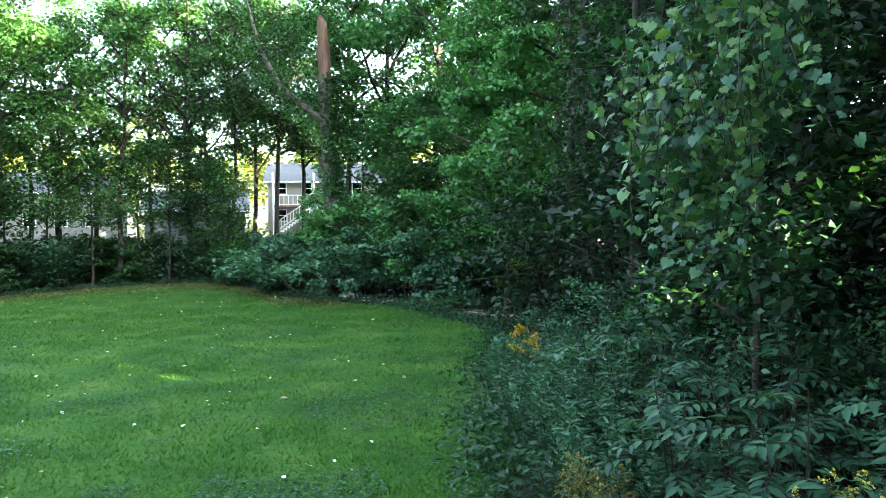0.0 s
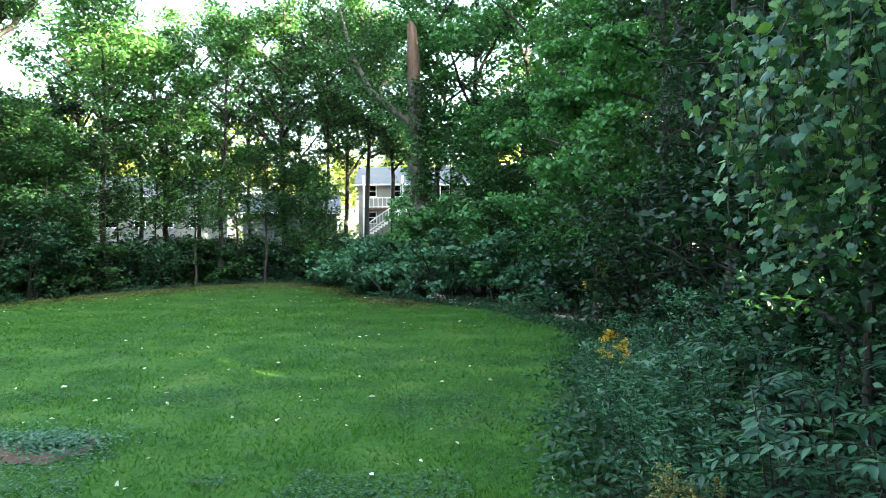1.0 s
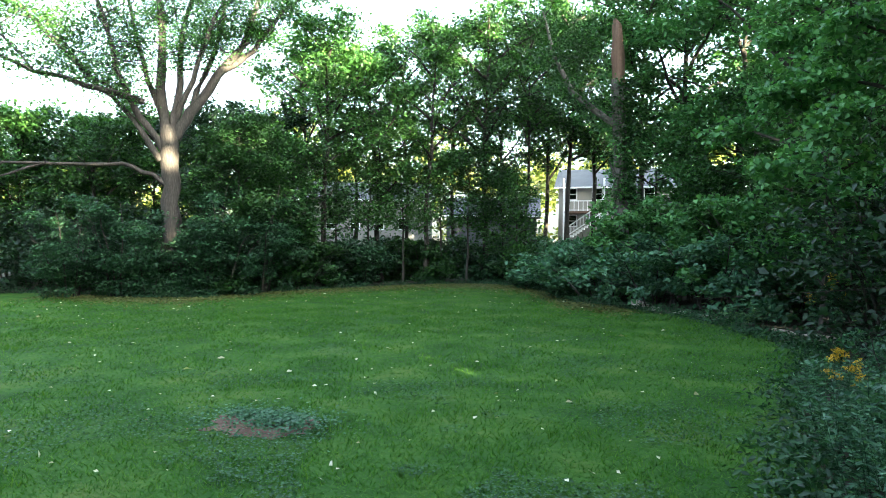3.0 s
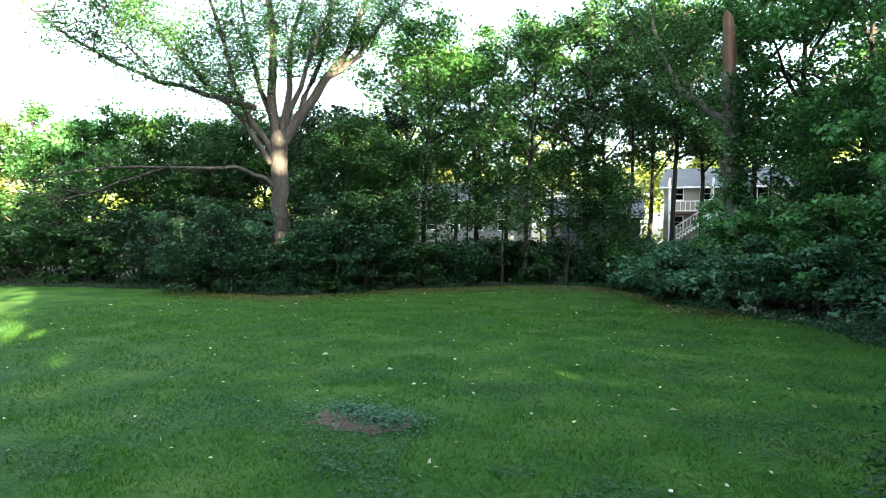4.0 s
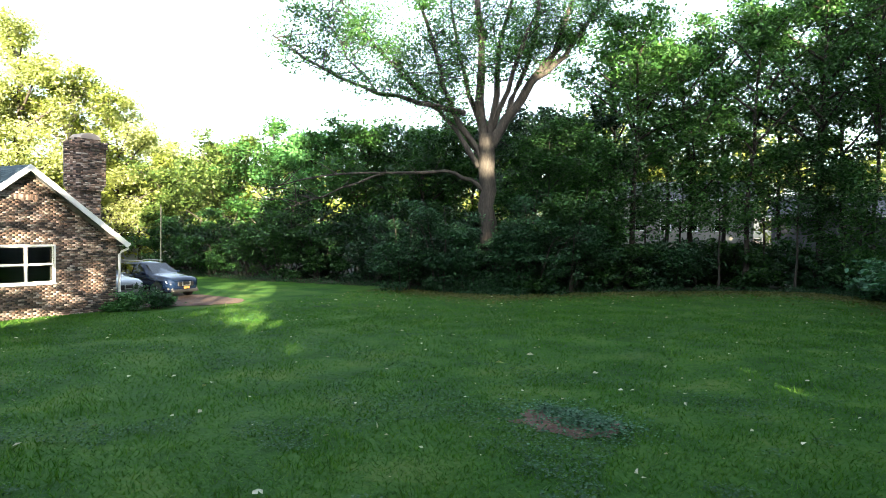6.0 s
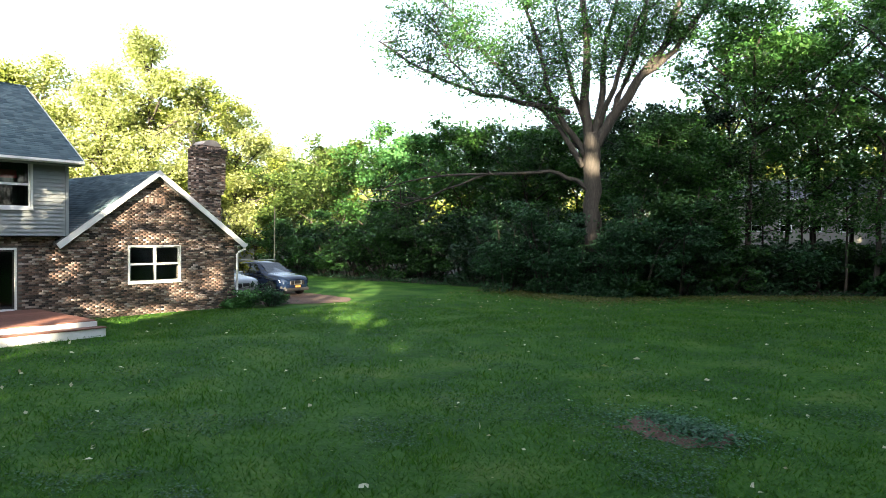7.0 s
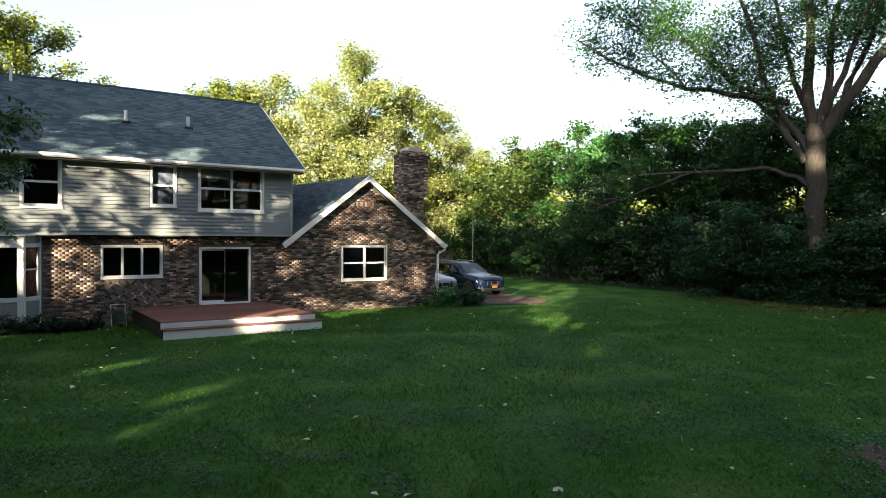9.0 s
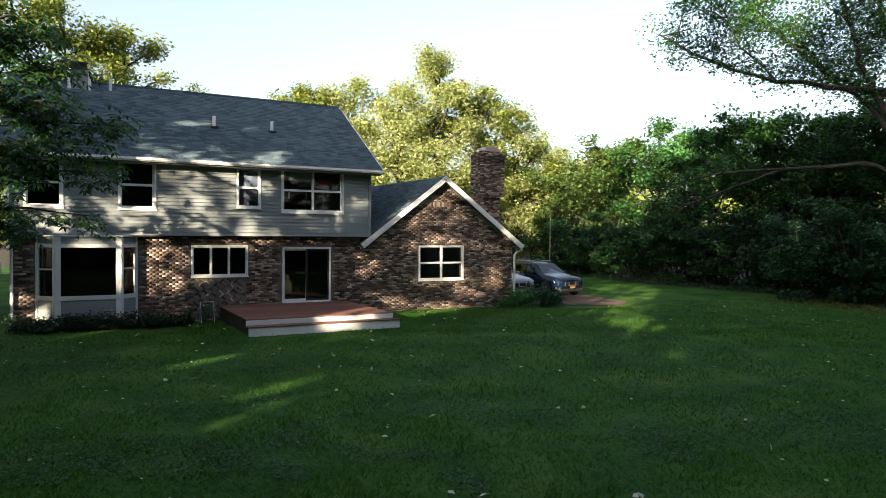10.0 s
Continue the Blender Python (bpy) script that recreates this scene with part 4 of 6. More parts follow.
# the big old tree with a pale trunk and spreading limbs
BIG = (-27.6, 27.9)
rng = np.random.default_rng(21)
big = new("tree")
big.location = (*BIG, gz(*BIG))
tagged(big, "tall old tree with a pale trunk forking into long bare limbs", "tree")
RT, FW = np.array([0.713, 0.701, 0]), np.array([-0.701, 0.713, 0])      # across and away, as one looks at it from the lawn


def bp(a, z, b=0.0):
    return RT * a + FW * b + np.array([0, 0, z])


limbs = [
    ([bp(0.1, -0.3), bp(0.0, 3.0), bp(-0.1, 5.6), bp(-0.15, 7.4), bp(-0.2, 8.8)], [0.62, 0.5, 0.52, 0.58, 0.52]),
    ([bp(-0.3, 8.4), bp(-0.6, 10.8), bp(-0.5, 13.5), bp(-0.8, 17.0), bp(-0.4, 20)], [0.36, 0.30, 0.25, 0.18, 0.08]),
    ([bp(0.1, 8.2), bp(0.9, 9.6), bp(2.2, 11.6), bp(3.7, 13.6), bp(4.4, 16), bp(5.4, 19)], [0.40, 0.34, 0.30, 0.25, 0.18, 0.08]),
    ([bp(2.6, 12.0), bp(4.2, 13.2), bp(5.4, 15.2), bp(7.0, 17.0, 1)], [0.22, 0.18, 0.13, 0.06]),
    ([bp(0.0, 8.6), bp(0.3, 11), bp(0.5, 14, 1), bp(1.4, 18, 1.5)], [0.26, 0.22, 0.17, 0.07]),
    ([bp(-0.5, 7.6), bp(-1.6, 9.2), bp(-2.6, 11.4, -0.5), bp(-3.2, 14, -1), bp(-4.6, 17.6, -1)], [0.22, 0.20, 0.17, 0.13, 0.06]),
    ([bp(-0.6, 7.0), bp(-1.3, 8.2), bp(-2.4, 9.8, 0.6), bp(-3.9, 11.2, 1), bp(-6.0, 14, 1.4)], [0.20, 0.18, 0.15, 0.12, 0.05]),
    ([bp(-1.4, 10.0), bp(-3.0, 10.2, -1), bp(-6.0, 10.7, -2), bp(-9.0, 11.9, -2.6), bp(-11.5, 13.6, -3)], [0.20, 0.17, 0.13, 0.09, 0.04]),
    ([bp(-0.2, 5.6), bp(-1.0, 6.3), bp(-2.4, 6.7, -0.4), bp(-5.6, 6.6, -1), bp(-9.0, 6.4, -1.8), bp(-12, 5.5, -2.4)], [0.19, 0.14, 0.12, 0.09, 0.06, 0.02]),
    ([bp(-5.6, 6.6, -1), bp(-8.0, 5.6, -1.6), bp(-11, 4.4, -2.5)], [0.09, 0.06, 0.03]),
    ([bp(-0.4, 8.9), bp(-1.2, 11.2, 0.6), bp(-1.9, 14.2, 1.2), bp(-2.6, 18, 1.6)], [0.20, 0.17, 0.12, 0.05]),
    ([bp(-2.4, 10.2, 0.6), bp(-4.2, 11.4, 0.2), bp(-6.4, 13.6, -0.4), bp(-8.4, 16.2, -1)], [0.13, 0.11, 0.08, 0.03]),
    ([bp(-6.0, 10.7, -2), bp(-7.6, 12.6, -2.4), bp(-8.6, 14.8, -2.8)], [0.09, 0.06, 0.03]),
    ([bp(1.0, 9.8), bp(2.0, 12.6, 0.8), bp(2.6, 15.4, 1.4), bp(3.0, 19, 1.8)], [0.22, 0.17, 0.12, 0.05]),
    ([bp(0.2, 9.2), bp(1.2, 12, -1.2), bp(2.4, 15, -2.4), bp(3.0, 18.5, -3)], [0.2, 0.16, 0.12, 0.05]),
]
tubes, tips = [], []
for n_limb, (pts, rad) in enumerate(limbs):
    pts = np.array(pts)
    k = (len(pts) - 1) * 3 + 1
    t = np.linspace(0, len(pts) - 1, k)
    P3 = np.stack([np.interp(t, np.arange(len(pts)), pts[:, c]) for c in range(3)], 1)
    P3[1:-1] += rng.normal(0, 0.05, (k - 2, 3))
    tubes.append(rough_tube(P3, 0.84 * np.interp(t, np.arange(len(rad)), rad), 10 if n_limb == 0 else 7, rng, 0.05))
    if n_limb in (0,):
        continue
    for j in range(8 if n_limb in (8, 9) else 24):
        f = rng.uniform(0.35, 1.0) * (k - 1)
        s0 = np.array([np.interp(f, np.arange(k), P3[:, c]) for c in range(3)])
        d = rng.normal(0, 1, 3)
        d[2] = abs(d[2]) * 0.6
        s1 = s0 + d / np.linalg.norm(d) * rng.uniform(0.7, 2.6)
        tubes.append(tube(wobble(s0, s1, 4, 0.12, rng), [0.04, 0.03, 0.02, 0.01], 4))
        if n_limb not in (8, 9):
            tips += [s1, (s0 + s1) / 2]
part("trunk", fast_mesh("trunk", *join(tubes), BARK, True), BARK, big, "pale grey-brown bark")
C = clump_leaves(np.array(tips), 50000, 1.15, rng, 0.8)
part("crown", fast_mesh("crown", *leaf_cards(C, 0.18, rng), LEAF_ASH), LEAF_ASH, big)

# the broken trunk wrapped in creeper
bx, by = polar(9.6, 37)
rng = np.random.default_rng(22)
snag = new("tree")
snag.location = (bx, by, gz(bx, by))
tagged(snag, "broken tree trunk with bare reddish top and creeper round it", "tree")
tubes = [rough_tube(wobble((0.5, 0, -0.3), (0.1, 0, 11.2), 9, 0.015, rng), np.linspace(0.40, 0.33, 9), 10, rng, 0.05)]
tubes.append(tube([(0.3, 0, 8.6), (-0.9, -0.2, 9.5), (-2.2, -0.3, 10.6), (-3.2, -0.3, 12.6), (-3.8, -0.4, 15)], [0.20, 0.17, 0.15, 0.12, 0.05], 7))
tubes.append(tube([(0.4, 0, 5.0), (0.0, -0.1, 6.2), (-0.3, -0.1, 7.0)], [0.16, 0.10, 0.04], 6))
part("trunk", fast_mesh("trunk", *join(tubes), BARK_PALE, True), BARK_PALE, snag)
part("broken_top", fast_mesh("broken_top", *rough_tube([(0.1, 0, 10.9), (0.1, 0, 11.6), (0.06, 0, 12.4), (0.04, 0, 13.2), (0.0, 0, 13.9), (-0.12, 0, 14.3)], [0.335, 0.32, 0.30, 0.27, 0.24, 0.07], 12, rng, 0.2), BARE_WOOD, True), BARE_WOOD, snag, "bare reddish heartwood")
zz = rng.uniform(5, 11.2, 3600)
th = rng.normal(0, 1.3, 3600)
rr = 0.36 + rng.gamma(1.2, 0.22, 3600)
C = np.stack([0.3 + rr * np.cos(th), rr * np.sin(th), zz], 1)
C = np.concatenate([C, clump_leaves(np.array([(-2.2, -0.3, 10.6), (-3.2, -0.3, 12.6), (-1, 0, 10), (-3.8, -.4, 15), (-2.6, .4, 14), (-1.5, .5, 12.6), (1.2, 0.6, 13), (1.4, 0.8, 11), (0.9, 0.9, 14.6), (-0.8, 0.9, 14.4)]), 5600, 1.5, rng)])
part("creeper", fast_mesh("creeper", *leaf_cards(C, 0.2, rng), LEAF_OAK), LEAF_OAK, snag, "dark creeper leaves")

WOODS = "trees at the edge of the lawn"
# az, distance, height, trunk, crown start, spread, leaves, leaf length, material, bark
for i, (az, dist, h, r, lo, sp, n, lf, mat, bark, lean) in enumerate([
    (33.0, 44, 18, 0.20, 0.35, 3.6, 5200, 0.24, LEAF_ASH, BARK_DARK, (-0.4, 0)),
    (28.5, 47, 16, 0.22, 0.25, 4.4, 6500, 0.26, LEAF_ASH, BARK_DARK, (-1.0, 0)),
    (25.0, 46, 19, 0.18, 0.30, 3.6, 5200, 0.24, LEAF_ASH, BARK_DARK, (0.3, 0)),
    (20.0, 48, 20, 0.26, 0.25, 4.2, 6500, 0.25, LEAF_OAK, BARK_DARK, (0, 0)),
    (16.8, 49, 21, 0.16, 0.35, 3.6, 4500, 0.25, LEAF_ASH, BARK_DARK, (0, 0)),
    (13.5, 52, 22, 0.22, 0.4, 4.5, 6000, 0.26, LEAF_OAK, BARK_DARK, (0.5, 0)),
    (8.0, 42, 21, 0.22, 0.35, 4.5, 6500, 0.25, LEAF_MAPLE, BARK_DARK, (0.3, 0)),
    (4.5, 40, 20, 0.25, 0.22, 4.8, 8000, 0.24, LEAF_MAPLE, BARK_DARK, (0, 0)),
    (0.5, 38, 21, 0.22, 0.3, 4.5, 7000, 0.24, LEAF_MAPLE, BARK_DARK, (0, 0)),
    (-3.0, 33, 20, 0.22, 0.45, 4.5, 5000, 0.22, LEAF_MAPLE, BARK_DARK, (0, 0)),
    (-7.0, 29, 19, 0.25, 0.55, 4.2, 4000, 0.20, LEAF_MAPLE, BARK_DARK, (0, 0)),
    (-12, 26, 19, 0.24, 0.5, 4.2, 4000, 0.20, LEAF_OAK, BARK_DARK, (0, 0)),
    (-19, 22, 17, 0.24, 0.15, 4.5, 7000, 0.18, LEAF_OAK, BARK_DARK, (0, 0)),
    (35.0, 52, 18, 0.18, 0.30, 4.4, 6000, 0.25, LEAF_ASH, BARK_DARK, (0, 0)),
    (30.6, 53, 19, 0.18, 0.32, 4.4, 6000, 0.25, LEAF_OAK, BARK_DARK, (0, 0)),
    (26.5, 54, 20, 0.18, 0.32, 4.6, 6000, 0.25, LEAF_ASH, BARK_DARK, (0, 0)),
    (22.5, 52, 20, 0.18, 0.32, 4.4, 6000, 0.25, LEAF_ASH, BARK_DARK, (0, 0)),
    (15.2, 58, 22, 0.22, 0.38, 4.6, 6500, 0.27, LEAF_OAK, BARK_DARK, (0, 0)),
    (18.4, 60, 22, 0.22, 0.36, 4.6, 6500, 0.27, LEAF_ASH, BARK_DARK, (0, 0)),
    (11.2, 57, 22, 0.22, 0.40, 4.6, 6500, 0.27, LEAF_OAK, BARK_DARK, (0, 0)),
    (37.5, 49, 12, 0.18, 0.12, 4.6, 7000, 0.26, LEAF_SHADED, BARK_DARK, (0, 0)),
    (41.0, 47, 11, 0.15, 0.15, 3.6, 5000, 0.25, LEAF_SHADED, BARK_DARK, (0, 0)),
    (42.8, 52, 11.5, 0.15, 0.10, 4.0, 6500, 0.25, LEAF_OAK, BARK_DARK, (0, 0)),
    (46.0, 51, 11.0, 0.15, 0.10, 4.2, 6500, 0.25, LEAF_ASH, BARK_DARK, (0, 0)),
    (48.5, 55, 12.0, 0.15, 0.10, 4.4, 6500, 0.26, LEAF_OAK, BARK_DARK, (0, 0)),
    (52.5, 57, 12.0, 0.15, 0.10, 4.4, 6500, 0.26, LEAF_ASH, BARK_DARK, (0, 0)),
    (50.0, 50, 10, 0.15, 0.12, 4.2, 6000, 0.26, LEAF_OAK, BARK_DARK, (0, 0)),
    (54.5, 53, 11.5, 0.16, 0.12, 4.4, 6500, 0.26, LEAF_ASH, BARK_DARK, (0, 0)),
    (58.5, 55, 11, 0.16, 0.10, 4.6, 6500, 0.28, LEAF_MAPLE, BARK_DARK, (0, 0)),
    (62.0, 58, 11.5, 0.16, 0.10, 4.6, 6500, 0.28, LEAF_ASH, BARK_DARK, (0, 0)),
    (65.5, 62, 11.0, 0.16, 0.10, 4.6, 6000, 0.30, LEAF_LIME, BARK_DARK, (0, 0)),
    (69.0, 66, 9.5, 0.16, 0.10, 4.2, 5500, 0.30, LEAF_LIME, BARK_DARK, (0, 0)),
    (72.0, 70, 10, 0.16, 0.10, 4.6, 5500, 0.32, LEAF_YELLOW, BARK_DARK, (0, 0)),
]):
    tree("tree", *polar(az, dist), h, r, lo + (0.1 if 16 < az < 36 else 0), sp * 1.15, int(n * (1.35 if 14 < az < 36 else 1.8)), lf * 1.22, 100 + i, mat, "slender broad-leaved tree among others at the lawn's edge", bark, clump=1.05, limbs=18, lean=lean, group=WOODS, twigs=7, flat=0.62, hang=0.4)

# the wood's depth, mostly hidden, added on the sunny side to shade the neighbours
for i, (x, y, h) in enumerate([(9, 46, 20), (14, 52, 21), (20, 58, 21), (8, 56, 21), (15, 64, 21), (3, 50, 20), (26, 50, 21), (12, 38, 19), (18, 42, 20), (1, 64, 20), (5, 60, 20), (9, 63, 22), (14, 58, 22), (22, 50, 21)]):
    tree("tree", x, y, h, 0.24, 0.08, 4.8, 5500, 0.5, 150 + i, LEAF_OAK, "tall tree added deep in the wood to shade the neighbours", clump=1.5, limbs=16, twigs=4, group="trees deep in the wood")

# trees behind the house, high in the evening sun, which their leaf colours carry too
for i, (az, dist, h, sp, n) in enumerate([(112, 56, 20, 6, 7000), (108, 60, 20.5, 6, 7500), (103.5, 62, 19, 5.5, 7000), (99, 66, 15, 5.0, 5500), (94, 62, 14, 4.6, 5500), (90.5, 60, 15.5, 5.0, 6500), (86.5, 62, 16, 5.0, 6500),
                                          (83, 60, 15, 4.8, 6500), (79.8, 62, 19.5, 5.4, 8500), (76.5, 64, 17.5, 5.0, 7000), (73.5, 68, 15, 4.6, 6000), (70.5, 84, 13.5, 5.0, 5000), (67.5, 90, 13, 5.0, 5000), (118, 52, 19, 6, 6000)]):
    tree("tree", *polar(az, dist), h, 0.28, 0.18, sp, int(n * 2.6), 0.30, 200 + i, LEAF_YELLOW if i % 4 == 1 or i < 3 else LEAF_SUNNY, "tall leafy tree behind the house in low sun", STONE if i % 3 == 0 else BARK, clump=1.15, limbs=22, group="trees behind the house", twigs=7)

# far woods, past the neighbours; low sunlight is put into their yellow leaf colour
rng = np.random.default_rng(77)
Vs, Fs, nv = [], [], 0
for az in np.arange(-16, 120, 3.4):
    d0 = rng.uniform(92, 120)
    x, y = polar(az + rng.uniform(-1, 1), d0)
    h = rng.uniform(15, 21) if az < 45 else rng.uniform(10, 14)
    m = 26
    c = np.stack([rng.normal(0, 3.6, m), rng.normal(0, 3.6, m), h * rng.uniform(0.12, 1, m)], 1)
    C = clump_leaves(c, 1700, 2.4, rng, 0.9) + [x, y, 0]
    v, f = leaf_cards(C, 1.0, rng)
    Vs.append(v)
    Fs.append(f + nv)
    nv += len(v)
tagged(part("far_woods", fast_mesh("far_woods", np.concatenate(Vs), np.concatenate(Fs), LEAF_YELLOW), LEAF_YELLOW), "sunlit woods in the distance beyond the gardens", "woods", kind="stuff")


# the trees behind the camera that keep the lawn in shade
# openings and thin places in the canopy: the spot that they light, their radius, the share of leaves left in them
OPEN = []
for spot, rr, left in [((-33.5, 15.4, 0), 1.7, 0.03), ((-30.8, 14.2, 0), 1.4, 0.05), ((-28.0, 13.6, 0), 0.9, 0.06), ((-25.2, 12.0, 0), 0.7, 0.05), ((-36.2, 15.6, 0), 1.3, 0.03), ((-21.5, 11.0, 0), 0.45, 0.05), ((-17, 9.6, 0), 0.32, 0.05),
                       ((-20, 0.2, 0), 0.2, 0.05), ((-17.2, -2.6, 0), 0.26, 0.0), ((-14, -0.8, 0), 0.24, 0.0), ((-11.8, -1.2, 0), 0.22, 0.0), ((-22.5, 1.0, 0.4), 0.5, 0.05), ((-24.5, 2.0, 0.4), 0.7, 0.05),
                       ((-8.6, 16.2, 0), 0.4, 0.0), ((-7.2, 15.8, 0), 0.5, 0.0), ((-5.9, 15.4, 0), 0.4, 0.0), ((-60, 26, 6), 5, 0.1), ((-52, 24, 6), 3, 0.12), ((-61, 11, 12), 7, 0), ((-62, 3, 12), 6, 0), ((-63, 19, 10), 6, 0), ((-60, -16, 12), 7, 0),
                       ((-27.6, 27.4, 7.0), 0.3, 0.0), ((-27.6, 27.4, 8.2), 0.3, 0.0)]:
    OPEN.append((np.array(spot, float), rr, left))
for a, z, rr, left in [(3.2, 1.9, 1.0, 0.03), (3.2, 1.0, 1.0, 0.03), (6.6, 2.7, 2.3, 0.12), (6.6, 3.4, 0.75, 0.04), (6.4, 0.5, 1.1, 0.08), (-4.1, 2.1, 1.0, 0.05), (-3.7, 3.2, 0.7, 0.05), (-5.2, 3.3, 0.6, 0.05), (-2.4, 4.7, 0.7, 0.04),
                       (-1.6, 3.1, 0.6, 0.05), (2.4, 3.4, 0.8, 0.05), (-8.3, 0.6, 0.7, 0.05), (-1.4, 6.2, 1.4, 0.14), (-3.6, 6.8, 1.2, 0.12), (1.0, 6.5, 0.7, 0.08), (-7.0, 3.4, 0.5, 0.04), (0.6, 3.2, 0.5, 0.05),
                       (10.6, 5.4, 1.4, 0.12), (-0.8, 4.6, 0.3, 0.0), (-4.2, 1.0, 0.6, 0.08), (-6.0, 2.6, 0.6, 0.08)]:
    OPEN.append((np.array(HOUSE_AT @ Vector((a, 0, z))), rr + 0.1, left))
CORNER_SPOTS = [(q, 0.3, left) for q, rr, left in OPEN[-21:-19]]     # the two beside the wing
SW = np.array(sun_way)


def gaps(P, spots=OPEN):
    """Leaves that stay in the canopy."""
    ok = np.ones(len(P), bool)
    chance = np.random.default_rng(len(P)).random(len(P))
    for q, rr, left in spots:
        d = P - q
        ok &= (np.linalg.norm(d - (d @ SW)[:, None] * SW, axis=1) > rr + 0.2) | (chance < left)
    return ok


ACROSS = np.array([SUN_TO.y, -SUN_TO.x])
rng = np.random.default_rng(31)
for i, a in enumerate(np.arange(-44, 62, 5.2)):
    d0 = 26 + 5 * (i % 2) + rng.uniform(-1.5, 1.5)
    x, y = SUN_TO.x * d0 - ACROSS[0] * a, SUN_TO.y * d0 - ACROSS[1] * a
    tree("tree", x, y, rng.uniform(22.5, 24.5) + (3.5 if a > -6 else 0), 0.3, 0.02, 5.2, 7000, 1.0, 300 + i, LEAF_OAK, "dense shade tree on the sunny side of the garden", clump=1.5, limbs=20, group="shade trees behind the lawn", twigs=4, keep=gaps, rise=0.35, profile=lambda q: 0.95 - 0.25 * q)

for i, a in enumerate(np.arange(-3.4, 62, 5.4)):
    x, y = SUN_TO.x * 20 - ACROSS[0] * a, SUN_TO.y * 20 - ACROSS[1] * a
    tree("tree", x, y, rng.uniform(29.5, 31.5) + (3.5 if a > 6 else 0), 0.3, 0.02, 5.0, 7400, 1.05, 340 + i, LEAF_OAK, "dense shade tree on the sunny side of the garden", clump=1.5, limbs=20, group="shade trees behind the lawn", twigs=4, keep=gaps, rise=0.35, profile=lambda q: 0.95 - 0.25 * q)

for i, a in enumerate(np.arange(-40, -5, 5.0)):
    x, y = SUN_TO.x * 20 - ACROSS[0] * a, SUN_TO.y * 20 - ACROSS[1] * a
    tree("tree", x, y, rng.uniform(26, 28), 0.3, 0.02, 5.0, 6800, 1.0, 380 + i, LEAF_OAK, "dense shade tree on the sunny side of the garden", clump=1.5, limbs=20, group="shade trees behind the lawn", twigs=4, keep=gaps, rise=0.35, profile=lambda q: 0.95 - 0.25 * q)
# added out of view at the side, to darken the lawn and the house's left
for i, (x, y, h) in enumerate([(-11, -11.5, 15), (-17, -16, 17), (-11, -20, 19), (-5, -23, 21), (-17, -25, 20), (2, -19, 20), (-23, -29, 19), (7, -13, 20)]):
    tree("tree", x, y, h, 0.28, 0.15, 4.6, 12000, 0.55, 390 + i, LEAF_OAK, "tall unseen tree added to shade the side of the lawn", clump=1.2, limbs=20, group="shade trees behind the lawn", twigs=5, keep=gaps, rise=0.4)

# unseen trees added towards the sun, to keep stray light off vine and lawn
for i, (x, y) in enumerate([(10.2, 3.4), (12.5, 7.5), (9.5, -1.5), (13.5, -3.4), (16.5, -6), (15, 1)]):
    tree("tree", x, y, 14, 0.2, 0.04, 3.6, 5000, 0.6, 360 + i, LEAF_OAK, "unseen dense tree added to shade the vine and lawn", clump=1.2, limbs=18, rise=0.4, twigs=4, group="trees behind the thicket", keep=gaps)

# ---- shrubs along the lawn ----
HEDGE = "shrubs along the lawn"
rng = np.random.default_rng(51)
edge = [(-6.2, 33.2, 3.9), (-8.6, 35.4, 2.9), (-10.6, 39.6, 2.2), (-13, 43, 2.0), (-16, 44.4, 2.2), (-19.5, 42.4, 2.6), (-22.2, 38.6, 2.8), (-24.2, 34.6, 3.2), (-26.4, 31.4, 4.0), (-29.6, 30.2, 4.2), (-31.5, 28.2, 3.6),
        (-34.2, 28.2, 4.4), (-37.2, 27.0, 4.4), (-40.4, 25.2, 4.8), (-43.4, 23.8, 5.2), (-46.6, 22.8, 5.0), (-50, 22.0, 5.2), (-54, 22.0, 5.6), (-58, 22, 5.0), (-25, 29.2, 1.0), (-3.6, 31.6, 4.0), (-1.0, 30.6, 4.2),
        (1.6, 29.0, 3.6), (-4.6, 34.8, 5.4), (-2.0, 34.5, 6.0), (1.2, 33, 6.0), (-7.6, 38.5, 3.8), (-11.5, 44.5, 3.2), (3.8, 29.5, 4.0), (-21, 44, 3.6), (-26, 36, 4.4), (-31, 32, 4.6), (-36, 30, 5.0)]
for i, (x, y, h) in enumerate(edge):
    w = h * rng.uniform(1.1, 1.5) + 0.6
    # between x -26 and -40 the leaf colour is darkened to stand for shade
    shrub("shrub", x, y, w, h, int(1500 + 900 * h), 0.27, 500 + i, (LEAF_NEAR if x > -13 and h < 4.3 else LEAF_MAPLE if x > -13 else LEAF_OAK if x < -40 else LEAF_SHADED if x < -26 else (LEAF_SHRUB, LEAF_OAK)[i % 2]), "dense dark green shrub at the edge of the lawn", clump=0.68, stems=8, group=HEDGE, W=0.62)

